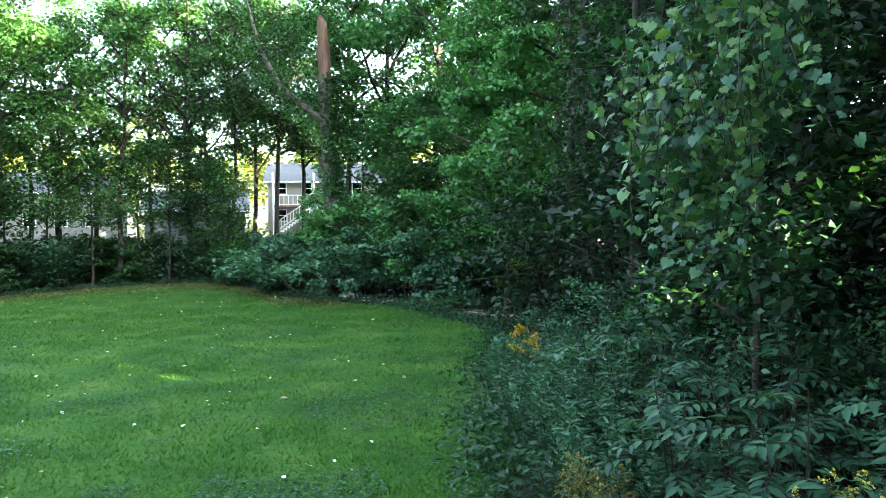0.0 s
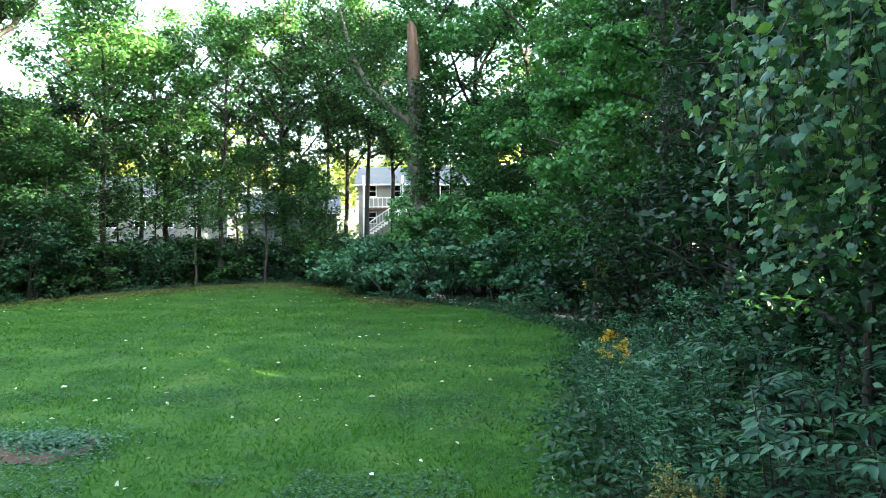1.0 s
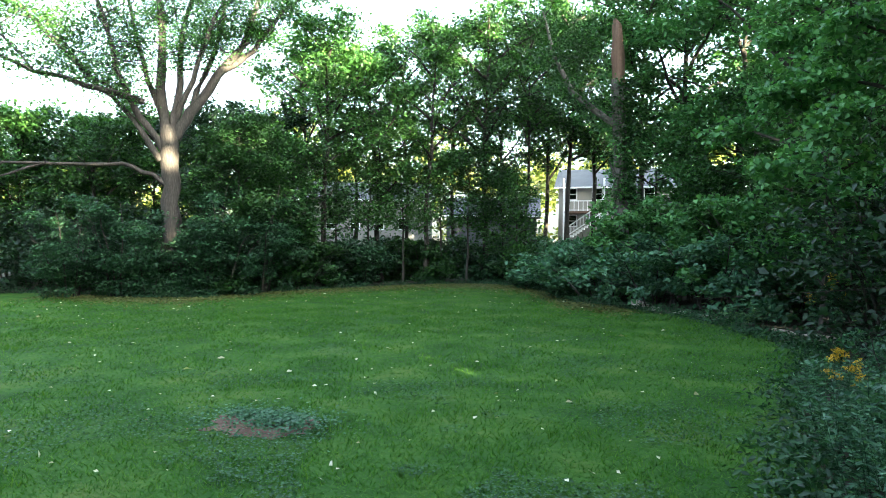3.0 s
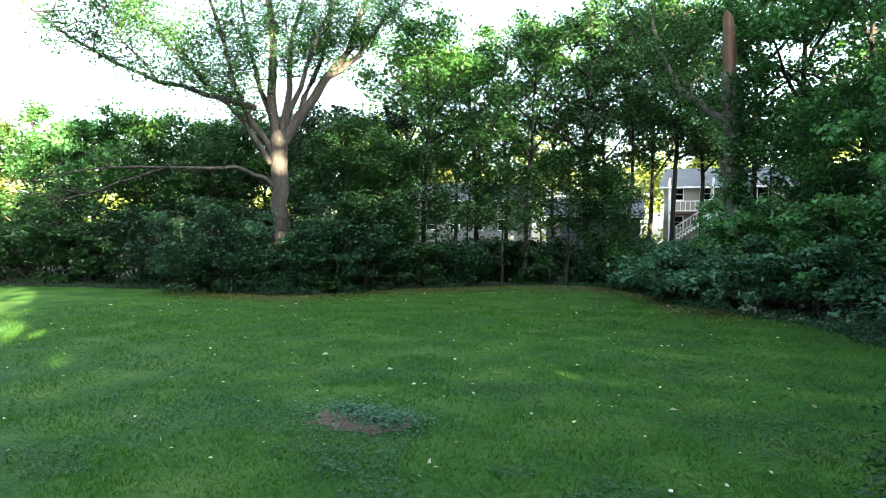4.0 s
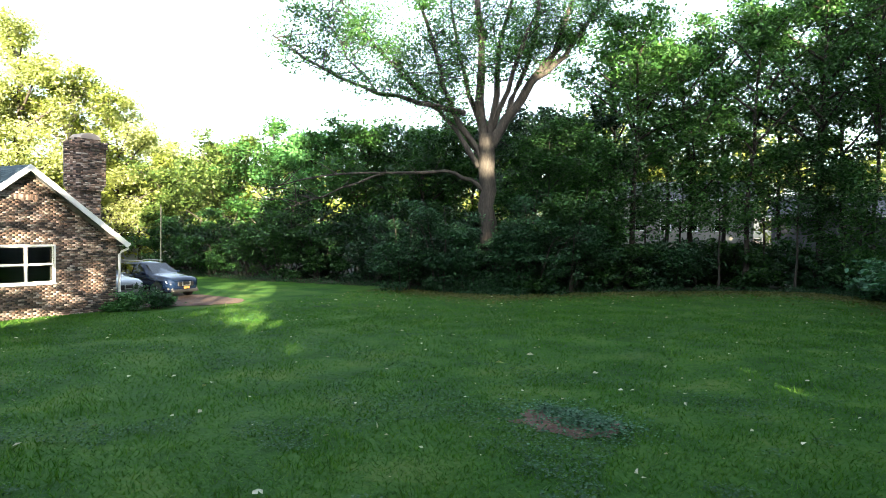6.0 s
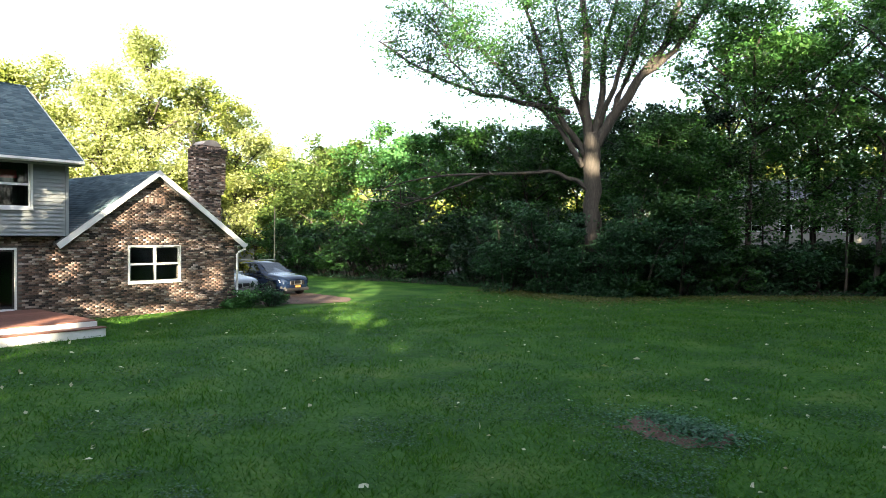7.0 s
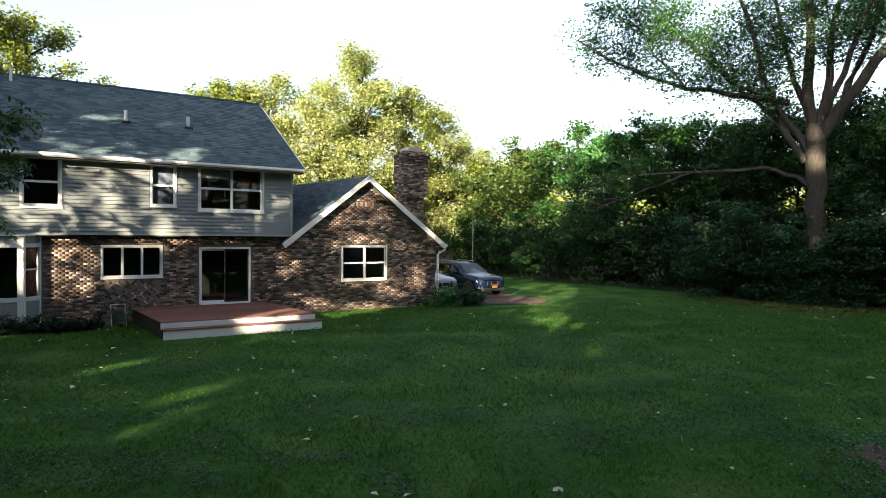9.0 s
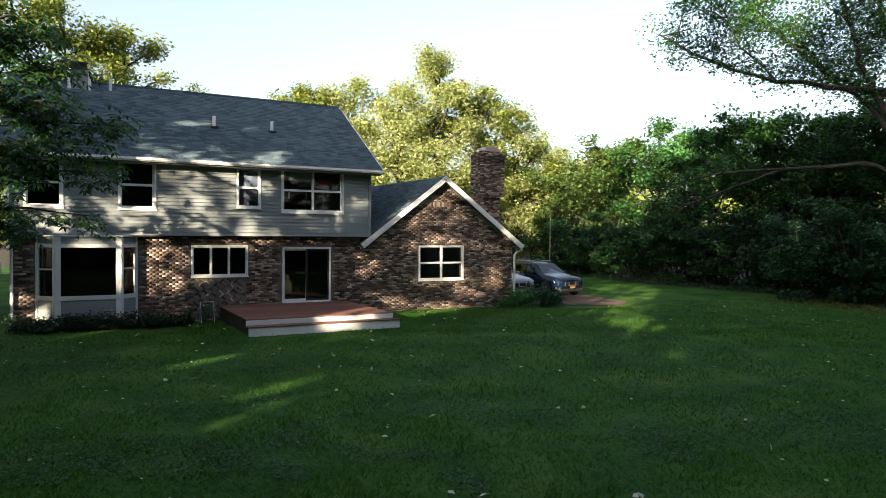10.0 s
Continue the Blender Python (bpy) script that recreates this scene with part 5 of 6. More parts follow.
# understorey behind the shrubs; at both ends shade is put into the leaf colour
rng = np.random.default_rng(55)
for i, (az, d0, h) in enumerate([(-5, 36, 6), (-1, 40, 6), (3, 44, 5), (7, 46, 4.5), (10.5, 47, 3.2), (14, 50, 3.0), (17, 51, 3.4), (20.5, 50, 3.4), (24, 50, 3.6), (27, 49, 3.4), (30, 48, 3.6), (33, 47, 4.2), (36, 45, 5.5), (39.5, 43, 5.5), (43.5, 43.5, 5.2), (47, 45, 5.5), (51, 47, 6),
                                 (55, 49, 6), (59, 51, 6), (63, 54, 6), (67, 58, 6), (-10, 22, 5), (-15, 19, 5.5), (-9, 29, 6), (-21, 16, 6), (-27, 14, 6.5), (-33, 12.5, 6.5), (-38, 11, 6.5)]):
    shrub("shrub", *polar(az, d0), h * 1.3, h, 4200, 0.30 if d0 > 30 else 0.21, 560 + i, LEAF_SHADED if az > 33 or az < -8 else (LEAF_SHRUB, LEAF_OAK)[i % 2], "tall dark shrub in the shade under the trees", clump=0.95, stems=11, group="understorey shrubs", lift=0.05)

# young trees that fill the wood's edge
for i, (az, d0, h, sp, n, mat) in enumerate([(35.5, 43, 9, 3.2, 8000, LEAF_OAK), (32.2, 46, 8.5, 2.6, 6000, LEAF_ASH), (29.6, 46, 8, 2.4, 5000, LEAF_ASH), (26.8, 46.5, 8.5, 2.6, 6500, LEAF_ASH), (23.6, 47, 9, 2.8, 7000, LEAF_ASH), (21.5, 46, 9, 2.6, 6500, LEAF_OAK),
                                          (18.5, 47, 8.5, 2.6, 6000, LEAF_OAK), (17.4, 45, 7.5, 2.0, 4000, LEAF_ASH), (6.5, 38, 9, 3.2, 9000, LEAF_MAPLE), (2.8, 37, 10, 3.4, 9500, LEAF_MAPLE), (-0.8, 34, 10, 3.4, 9500, LEAF_OAK), (39, 44, 9, 3.2, 7000, LEAF_OAK), (39.8, 41, 10.5, 3.2, 12000, LEAF_OAK), (36.6, 42, 9.8, 2.8, 9000, LEAF_ASH)]):
    tree("tree", *polar(az, d0), h, 0.09, 0.45 if 19 < az < 34 else 0.18, sp, int(n * (0.65 if 19 < az < 34 else 1.0)), 0.24, 440 + i, mat, "young broad-leaved tree filling the edge of the wood", clump=0.95, limbs=15, rise=0.5, group="young trees in the wood", twigs=6)
rng = np.random.default_rng(58)
for i, (a, b, h) in enumerate([(-2.4, -0.9, 6.2), (2.3, -0.6, 7.2), (4.4, -0.2, 6.8), (-4.8, -0.4, 5.6), (0.2, -1.7, 1.2), (-1.1, -1.3, 4.2), (1.2, -1.3, 4.4)]):
    q = RT * a + FW * b
    shrub("shrub", BIG[0] + q[0], BIG[1] + q[1], 0.6 + h * 0.6, h, int(1800 + 900 * h), 0.2, 590 + i, LEAF_SHRUB, "leafy shrub round the foot of the big tree", clump=0.7, stems=9, group="shrubs round the big tree")

# the dark wood behind the vine, its shade put into the leaf colour
for i, (az, d0, h) in enumerate([(-22, 14, 13), (-28, 13, 13), (-34, 12.5, 13), (-39, 11.5, 12), (-17.5, 17, 14), (-31, 17, 14), (-37, 16, 14), (-25, 18, 14), (-43, 14, 13)]):
    tree("tree", *polar(az, d0), h, 0.16, 0.06, 3.0, 13000, 0.18, 460 + i, LEAF_SHADED, "dense tree in the dark wood behind the thicket", clump=1.0, limbs=18, rise=0.4, group="trees behind the thicket", twigs=6)


# ---- the near thicket on the wooded side ----
THICKET = "thicket shrubs"
for i, (az, d0, w, h) in enumerate([(-9.5, 11.6, 1.5, 1.2), (-12.5, 10.8, 1.8, 1.5), (-16, 11, 2.0, 2.0), (-20, 10.5, 2.0, 2.2), (-26, 9.8, 2.0, 2.3), (-32, 9.4, 2.2, 2.5), (-9.8, 14.5, 1.9, 1.4), (-14, 14.5, 2.2, 2.1), (-18, 13.5, 2.4, 2.6),
                                    (-11, 19, 2.2, 1.7), (-15, 18, 2.4, 2.4), (-36, 9, 2.2, 2.8)]):
    shrub("shrub", *polar(az, d0), w, h, 2800, 0.12, 600 + i, LEAF_NEAR, "blue-green leafy shrub in the thicket beside the lawn", clump=0.34, stems=12, group=THICKET, W=0.5)

# young ash saplings with pinnate leaves
rng = np.random.default_rng(63)
for i, (az, d0, h, nf) in enumerate([(-19, 6.9, 1.75, 20), (-23.5, 6.6, 1.8, 22), (-28, 6.3, 1.85, 22), (-33, 6.4, 1.9, 22), (-21, 8.2, 2.0, 22), (-27, 8.0, 2.1, 22), (-15.5, 8.6, 1.75, 18), (-33, 5.4, 1.35, 14), (-25, 5.8, 1.2, 14), (-13.5, 10.2, 1.9, 16)]):
    x, y = polar(az, d0)
    root = new("sapling")
    root.location = (x, y, gz(x, y))
    bases, ways, stems = [], [], []
    for s in range(3):
        e = np.array([rng.normal(0, 0.3), rng.normal(0, 0.3), h * rng.uniform(0.8, 1.0)])
        st = wobble((0, 0, -0.1), e, 6, 0.05, rng)
        stems.append(tube(st, np.linspace(0.014, 0.005, 6), 4))
        for j in range(nf // 3):
            f = 0.35 + 0.65 * (j + rng.uniform(0, 1)) / (nf // 3)
            bases.append(np.array([np.interp(min(f, 1) * 5, np.arange(6), st[:, c]) for c in range(3)]))
            a = j * 2.4 + s + rng.uniform(-0.4, 0.4)
            ways.append((math.cos(a), math.sin(a), rng.uniform(0.15, 0.55)))
    tb, (V, F) = fronds(bases, ways, 0.50, 5, 0.165, rng, W=0.42)
    part("stem", fast_mesh("stem", *join(stems + tb), BARK_DARK), BARK_DARK, root)
    part("foliage", fast_mesh("foliage", V, F, LEAF_SAPLING), LEAF_SAPLING, root)
    tagged(root, "sapling with long pinnate blue-green leaves in the thicket", "sapling", "saplings in the thicket")


# tall leafy weeds and goldenrod at the lawn's edge
def weed(x, y, h, stems, spread, rng, leaf=0.1, flower=None, name="goldenrod", label="", plume=0.22, leafmat=LEAF_NEAR, flower_from=0.8):
    root = new(name)
    root.location = (x, y, gz(x, y))
    tubes, C, O, FC = [], [], [], []
    for s in range(stems):
        b = rng.normal(0, spread * 0.45, 2)
        e = np.array([b[0] * 1.5 + rng.normal(0, 0.08), b[1] * 1.5 + rng.normal(0, 0.08), h * rng.uniform(0.7, 1.05)])
        st = wobble((b[0], b[1], -0.05), e, 7, 0.04, rng)
        tubes.append(tube(st, np.linspace(0.006, 0.002, 7), 3))
        m = int(h * 42)
        f = rng.uniform(0.12, 1.0, m)
        q = np.stack([np.interp(f * 6, np.arange(7), st[:, c]) for c in range(3)], 1)
        a = rng.uniform(0, 6.28, m)
        o = np.stack([np.cos(a), np.sin(a), np.full(m, 0.5)], 1)
        C.append(q + o * leaf * 0.5)
        O.append(o * 5)
        if flower:
            for j in range(9):
                ff = flower_from + (1 - flower_from) * j / 8
                q0 = np.array([np.interp(ff * 6, np.arange(7), st[:, c]) for c in range(3)])
                a = j * 2.4 + s
                L = plume * (1.15 - 0.8 * (ff - flower_from) / (1 - flower_from + 1e-6)) * rng.uniform(0.7, 1.2)
                tip = q0 + np.array([math.cos(a) * L, math.sin(a) * L, L * 0.25])
                pl = wobble(q0, tip, 4, 0.05, rng, sag=-0.2 * L)
                tubes.append(tube(pl, [0.003, 0.0025, 0.002, 0.001], 3))
                g = rng.uniform(0.15, 1.0, 26)
                FC.append(np.stack([np.interp(g * 3, np.arange(4), pl[:, c]) for c in range(3)], 1) + rng.normal(0, 0.012, (26, 3)))
    part("stalk", fast_mesh("stalk", *join(tubes), LEAF_SHRUB), LEAF_SHRUB, root, kind="stuff")
    C, O = np.concatenate(C), np.concatenate(O)
    part("foliage", fast_mesh("foliage", *leaf_cards(C, leaf, rng, 0.28, up=0.3, hang=0.15, out=O), leafmat), leafmat, root)
    if flower:
        part("flower_head", fast_mesh("flower_head", *leaf_cards(np.concatenate(FC), 0.024, rng, 0.8), flower), flower, root)
    return tagged(root, label, "wildflower", "weeds at the lawn's edge")


rng = np.random.default_rng(64)
for az, d0, h, n in [(-6.2, 12.4, 0.95, 16), (-6.6, 11.2, 0.95, 18), (-8.6, 9.9, 1.0, 22), (-10.6, 9.3, 1.15, 24), (-12.6, 8.5, 1.15, 26), (-13.5, 7.9, 1.2, 26), (-7.6, 13.6, 1.1, 20), (-11.5, 9.9, 1.35, 24), (-14.5, 9.2, 1.4, 22), (-9.6, 11.3, 1.3, 22), (-17, 7.4, 1.2, 22), (-12.2, 7.7, 0.6, 18),
                     (-20, 7.2, 1.1, 18), (-7.5, 15.5, 0.8, 16), (-8.5, 18.5, 0.8, 16)]:
    weed(*polar(az, d0), h, n, 0.55, rng, 0.105, name="tall_weed", label="tall weed with narrow blue-green leaves")
weed(*polar(-6.2, 12.6), 1.3, 6, 0.22, rng, flower=GOLD, label="goldenrod with bright yellow flower heads", plume=0.15, flower_from=0.9)
weed(*polar(-7.4, 12.3), 1.15, 2, 0.2, rng, flower=GOLD, label="goldenrod with bright yellow flower heads", plume=0.15)
weed(*polar(-11.8, 6.8), 0.95, 9, 0.32, rng, flower=DULLGOLD, label="goldenrod going to seed with dull yellow heads", plume=0.2, flower_from=0.6)
weed(*polar(-28.6, 4.9), 1.5, 6, 0.3, rng, flower=PALEGOLD, label="goldenrod with arching yellow-green plumes", plume=0.28, flower_from=0.6)
weed(*polar(-31.2, 4.9), 1.4, 5, 0.3, rng, flower=PALEGOLD, label="goldenrod with arching yellow-green plumes", plume=0.26, flower_from=0.6)
weed(*polar(-5.6, 23.5), 2.0, 5, 0.5, rng, flower=GOLD, label="goldenrod with bright yellow flower heads", plume=0.16)

# the maple that leans over the edge
tree("maple_tree", *polar(-5.4, 25.5), 11, 0.16, 0.14, 4.3, 19000, 0.20, 700, LEAF_MAPLE, "young maple with bright green drooping leaves", flat=0.3, clump=0.8, limbs=18, twigs=8, rise=0.35, W=0.85, hang=0.6)
tree("maple_tree", *polar(-10.5, 23), 13, 0.16, 0.12, 3.8, 16000, 0.19, 701, LEAF_MAPLE, "young maple with bright green drooping leaves", flat=0.3, clump=0.8, limbs=18, twigs=8, rise=0.35, W=0.85, hang=0.6)

# the grape vine hanging over a small tree
rng = np.random.default_rng(71)
vx, vy = polar(-24.5, 8.8)
vine = new("grape_vine")
vine.location = (vx, vy, gz(vx, vy))
host_tubes, tips = branchy((0, 0, 0), 8.5, 0.07, 0.2, 1.7, rng, limbs=16, rise=0.3, twigs=6)
part("trunk", fast_mesh("trunk", *join(host_tubes), BARK_DARK, True), BARK_DARK, vine)
C = clump_leaves(tips, 7000, 0.6, rng, 0.9)
part("inner_foliage", fast_mesh("inner_foliage", *leaf_cards(C, 0.14, rng, 0.7), LEAF_SHRUB), LEAF_SHRUB, vine)
tubes, C, Fc = [], [], []
to_cam = np.array([-vx, -vy, 0]) / math.hypot(vx, vy)
across = np.array([to_cam[1], -to_cam[0], 0])
for s in range(420):
    # the drape is thickest towards the lawn and thins out over the dark hollow
    a = rng.uniform(-1.9, 1.1)
    if a < -0.15 and rng.uniform() < 0.80:
        continue
    z1 = rng.uniform(3.5, 7.4) if a > 0 else rng.uniform(4.6, 7.4)
    if a > 0.75 and (z1 > 5.2 or z1 < 3.9):
        continue
    bulge = 2.0 + 0.4 * math.sin((z1 - 2.5) * 0.7) - 0.16 * a * a
    p0 = across * a + to_cam * (bulge + rng.normal(0, 0.28)) + np.array([0, 0, z1])
    L = rng.uniform(0.35, 1.3)
    p1 = p0 + to_cam * 0.25 * rng.normal() + across * rng.normal(0, 0.2) - np.array([0, 0, L])
    if p1[2] < 2.7 - 0.35 * min(a, 0.4):
        continue
    pl = wobble(p0, p1, 6, 0.08, rng)
    tubes.append(tube(pl, np.linspace(0.007, 0.003, 6), 3))
    m = int(L * 22)
    f = rng.uniform(0, 1, m) * 5
    C.append(np.stack([np.interp(f, np.arange(6), pl[:, c]) for c in range(3)], 1) + rng.normal(0, 0.08, (m, 3)))
C = np.concatenate(C)
facing = to_cam * 0.7 + np.array([0, 0, 0.85]) + across * 0.2
part("tendril", fast_mesh("tendril", *join(tubes), BARK), BARK, vine)
part("foliage", fast_mesh("foliage", *lobed_leaves(C, 0.104, rng, facing, 0.95), LEAF_VINE), LEAF_VINE, vine, "large lobed pale green vine leaves")
tagged(vine, "grape vine with large lobed leaves hanging over a tree", "vine")

# drooping bare twigs of an old spruce
rng = np.random.default_rng(73)
x, y = polar(-15.6, 15)
spruce = new("spruce_tree")
spruce.location = (x, y, gz(x, y))
tubes, C = [tube(wobble((0, 0, -0.2), (0, 0, 17), 9, 0.01, rng), np.linspace(0.14, 0.05, 9), 8)], []
for i in range(46):
    z = rng.uniform(5.5, 12)
    a, L = rng.uniform(0, 6.28), rng.uniform(2.2, 4.4) * (1.15 - z / 22)
    p0 = np.array([0, 0, z])
    p1 = p0 + [math.cos(a) * L, math.sin(a) * L, -0.25 * L]
    b = wobble(p0, p1, 6, 0.05, rng)
    tubes.append(tube(b, np.linspace(0.035, 0.008, 6), 4))
    for j in range(14):
        f = rng.uniform(0.2, 1) * 5
        q = np.array([np.interp(f, np.arange(6), b[:, c]) for c in range(3)])
        e = q + rng.normal(0, 0.22, 3) - [0, 0, rng.uniform(0.25, 0.8)]
        tubes.append(tube(wobble(q, e, 4, 0.1, rng), [0.007, 0.005, 0.004, 0.002], 3))
        if rng.uniform() < 0.55:
            t = rng.uniform(0, 1, 14)[:, None]
            C.append(q * (1 - t) + e * t + rng.normal(0, 0.06, (14, 3)))
part("trunk", fast_mesh("trunk", *join(tubes), BARK_DARK, True), BARK_DARK, spruce)
part("needles", fast_mesh("needles", *leaf_cards(np.concatenate(C), 0.16, rng, 0.2, hang=0.9), LEAF_PINE), LEAF_PINE, spruce)
tagged(spruce, "old spruce with drooping grey twigs", "tree")

# the tree whose boughs hang in front of the house's corner
rng = np.random.default_rng(74)
x, y = polar(118, 16.5)
bough = new("tree")
bough.location = (x, y, gz(x, y))
tubes, tips = branchy((0, 0, 0), 9.5, 0.2, 0.3, 2.6, rng, limbs=10, twigs=5)
right = np.array([-0.42, 0.9, 0.0])
bases, ways = [], []
for z0, reach, dz in [(4.0, 3.3, 0.3), (4.6, 3.6, 0.4), (5.2, 3.9, 0.3), (5.9, 3.4, 0.5), (3.6, 3.0, 0.0), (6.6, 2.8, 0.6), (4.9, 2.6, 0.6), (3.3, 2.5, -0.2), (5.6, 2.9, 0.1), (6.2, 2.2, 0.8), (4.3, 2.4, 0.1)]:
    e = right * reach + np.array([rng.normal(0, 0.6), rng.normal(0, 0.2), z0 + dz])
    b = wobble((0, 0, z0 - 0.6), e, 7, 0.07, rng, sag=-0.3)
    tubes.append(tube(b, np.linspace(0.05, 0.01, 7), 5))
    for j in range(140):
        f = rng.uniform(0.2, 1) * 6
        q = np.array([np.interp(f, np.arange(7), b[:, c]) for c in range(3)]) + rng.normal(0, 0.16, 3)
        a = rng.uniform(0, 6.28)
        bases.append(q)
        ways.append((math.cos(a), math.sin(a) + 0.5, rng.uniform(-0.1, 0.5)))
clear = gaps(np.array(bases) + np.array([x, y, 0]), CORNER_SPOTS)
tb, (V, F) = fronds([b for b, c in zip(bases, clear) if c], [w for w, c in zip(ways, clear) if c], 0.38, 4, 0.16, rng, droop=0.6, W=0.36)
part("trunk", fast_mesh("trunk", *join(tubes + tb), BARK_DARK), BARK_DARK, bough)
C2 = clump_leaves(tips, 3500, 0.7, rng)
v2, f2 = leaf_cards(C2[gaps(C2 + np.array([x, y, 0]), CORNER_SPOTS)], 0.16, rng)
part("crown", fast_mesh("crown", np.concatenate([V, v2]), np.concatenate([F, f2 + len(V)]), LEAF_OAK), LEAF_OAK, bough)
tagged(bough, "small tree with leafy boughs hanging before the house", "tree")


# ---- the lawn's surface ----
HOUSE_INV = HOUSE_AT.inverted()


def on_lawn(P):
    ok = in_poly(P, LAWN_EDGE)
    a = np.array(HOUSE_INV)
    q = P @ a[:2, :2].T + a[:2, 3]
    ok &= ~((q[:, 0] > -8.7) & (q[:, 0] < 10.4) & (q[:, 1] > -0.05))
    ok &= ~((q[:, 0] > -2.4) & (q[:, 0] < 2.7) & (q[:, 1] > -4.7))
    ok &= ~((q[:, 0] > 10.4) & (q[:, 1] > -2.2))
    return ok


def scatter(n, r0, r1, rng, a0=-10, a1=114, power=1.0):
    az = np.radians(rng.uniform(a0, a1, n))
    d = r0 + (r1 - r0) * rng.uniform(0, 1, n) ** power
    P = np.stack([-np.sin(az) * d, np.cos(az) * d], 1)
    return P[on_lawn(P)]


PATCH = np.array([-7.15, 9.2])
rng = np.random.default_rng(81)
P = np.concatenate([scatter(200000, 7.2, 30, rng, power=1.3), scatter(130000, 22, 44, rng, 0, 104)])
d = P - PATCH
P = P[(d[:, 0] / 1.1) ** 2 + (d[:, 1] / 0.85) ** 2 > 0.8]
n = len(P)
Z = np.array([gz(a, b) for a, b in P])
a = rng.uniform(0, 6.28, n)
lean = rng.normal(0, 0.055, (n, 2))
hgt = rng.gamma(6, 0.007, n) * np.array([1.0 + 0.9 * noise.noise((x * 0.8, y * 0.8, 1.0)) + 0.5 * noise.noise((x * 3, y * 3, 6.0)) for x, y in P])
wid = 0.006 + 0.0004 * np.linalg.norm(P, axis=1)
s = np.stack([np.cos(a) * wid, np.sin(a) * wid], 1)
V = np.stack([np.column_stack([P - s, Z - 0.005]), np.column_stack([P + s, Z - 0.005]), np.column_stack([P + lean, Z + hgt])], 1).reshape(-1, 3)
tagged(part("grass", fast_mesh("grass", V, np.arange(3 * n).reshape(-1, 3), GRASS), GRASS), "short grass blades over the lawn", "grass", kind="stuff")

rng = np.random.default_rng(82)
P = scatter(150000, 7.2, 34, rng, power=1.2)
w = np.array([noise.noise((x * 0.45, y * 0.45, 5.0)) + 0.5 * noise.noise((x * 1.3, y * 1.3, 9.0)) for x, y in P])
dd = np.linalg.norm((P - PATCH) / [1.6, 1.3], axis=1)
P = P[(w > 0.16) | ((dd > 0.5) & (dd < 1.0) & (w > -0.25))]
C = np.column_stack([P, [gz(x, y) + 0.03 for x, y in P] + rng.uniform(0, 0.04, len(P))])
tagged(part("clover", fast_mesh("clover", *leaf_cards(C, 0.045, rng, 0.9, up=0.85, hang=0.0), CLOVER), CLOVER), "patches of clover and creeping weeds in the lawn", "clover", kind="stuff")

# the bare spot where a stump was ground out
bm = bmesh.new()
ring = []
for i in range(48):
    t = i / 48 * 2 * math.pi
    r = 0.95 + 0.5 * noise.noise((math.cos(t) * 2.2, math.sin(t) * 2.2, 4.0)) + rng.normal(0, 0.07)
    x, y = PATCH[0] + math.cos(t) * 1.0 * r, PATCH[1] + math.sin(t) * 0.78 * r
    ring.append(bm.verts.new((x, y, gz(x, y) + 0.008)))
inner = [bm.verts.new((PATCH[0] + (v.co.x - PATCH[0]) * 0.6, PATCH[1] + (v.co.y - PATCH[1]) * 0.6, v.co.z + 0.02 + 0.03 * noise.noise(v.co * 3))) for v in ring]
for i in range(48):
    bm.faces.new((ring[i], ring[(i + 1) % 48], inner[(i + 1) % 48], inner[i]))
bm.faces.new(inner)
tagged(part("bare_patch", bm, DIRT), "bare reddish earth in a worn spot of the lawn", "bare patch", kind="structure")
P = PATCH + np.array([0.22, 0.1]) + rng.normal(0, 1, (1500, 2)) * [0.34, 0.24]
P = np.concatenate([P, PATCH + np.array([-0.55, 0.22]) + rng.normal(0, 1, (420, 2)) * [0.2, 0.1], PATCH + rng.normal(0, 1, (700, 2)) * [0.75, 0.5]])
C = np.column_stack([P, [gz(x, y) + 0.03 for x, y in P] + rng.uniform(0.02, 0.11, len(P))])
tagged(part("ground_ivy", fast_mesh("ground_ivy", *leaf_cards(C, 0.06, rng, 0.9, up=0.8, hang=0.0), IVY), IVY), "creeping ground ivy over the bare patch", "ground ivy", kind="stuff")
P = PATCH + rng.normal(0, 1, (60, 2)) * [0.6, 0.4]
C = np.column_stack([P, [gz(x, y) + 0.03 for x, y in P]])
tagged(part("wood_chips", fast_mesh("wood_chips", *leaf_cards(C, 0.06, rng, 0.5, up=0.9, hang=0.0), LEAF_DRY), LEAF_DRY), "scattered wood chips on the bare patch", "wood chips", kind="stuff")

rng = np.random.default_rng(83)
P = scatter(900, 7.5, 40, rng, power=0.75)
C = np.column_stack([P, [gz(x, y) + 0.055 for x, y in P]])
tagged(part("fallen_leaves", fast_mesh("fallen_leaves", *leaf_cards(C, rng.gamma(5, 0.018, len(P)), rng, 0.62, up=0.85, hang=0.0), FALLEN), FALLEN), "pale fallen leaves scattered on the grass", "fallen leaves", kind="stuff")

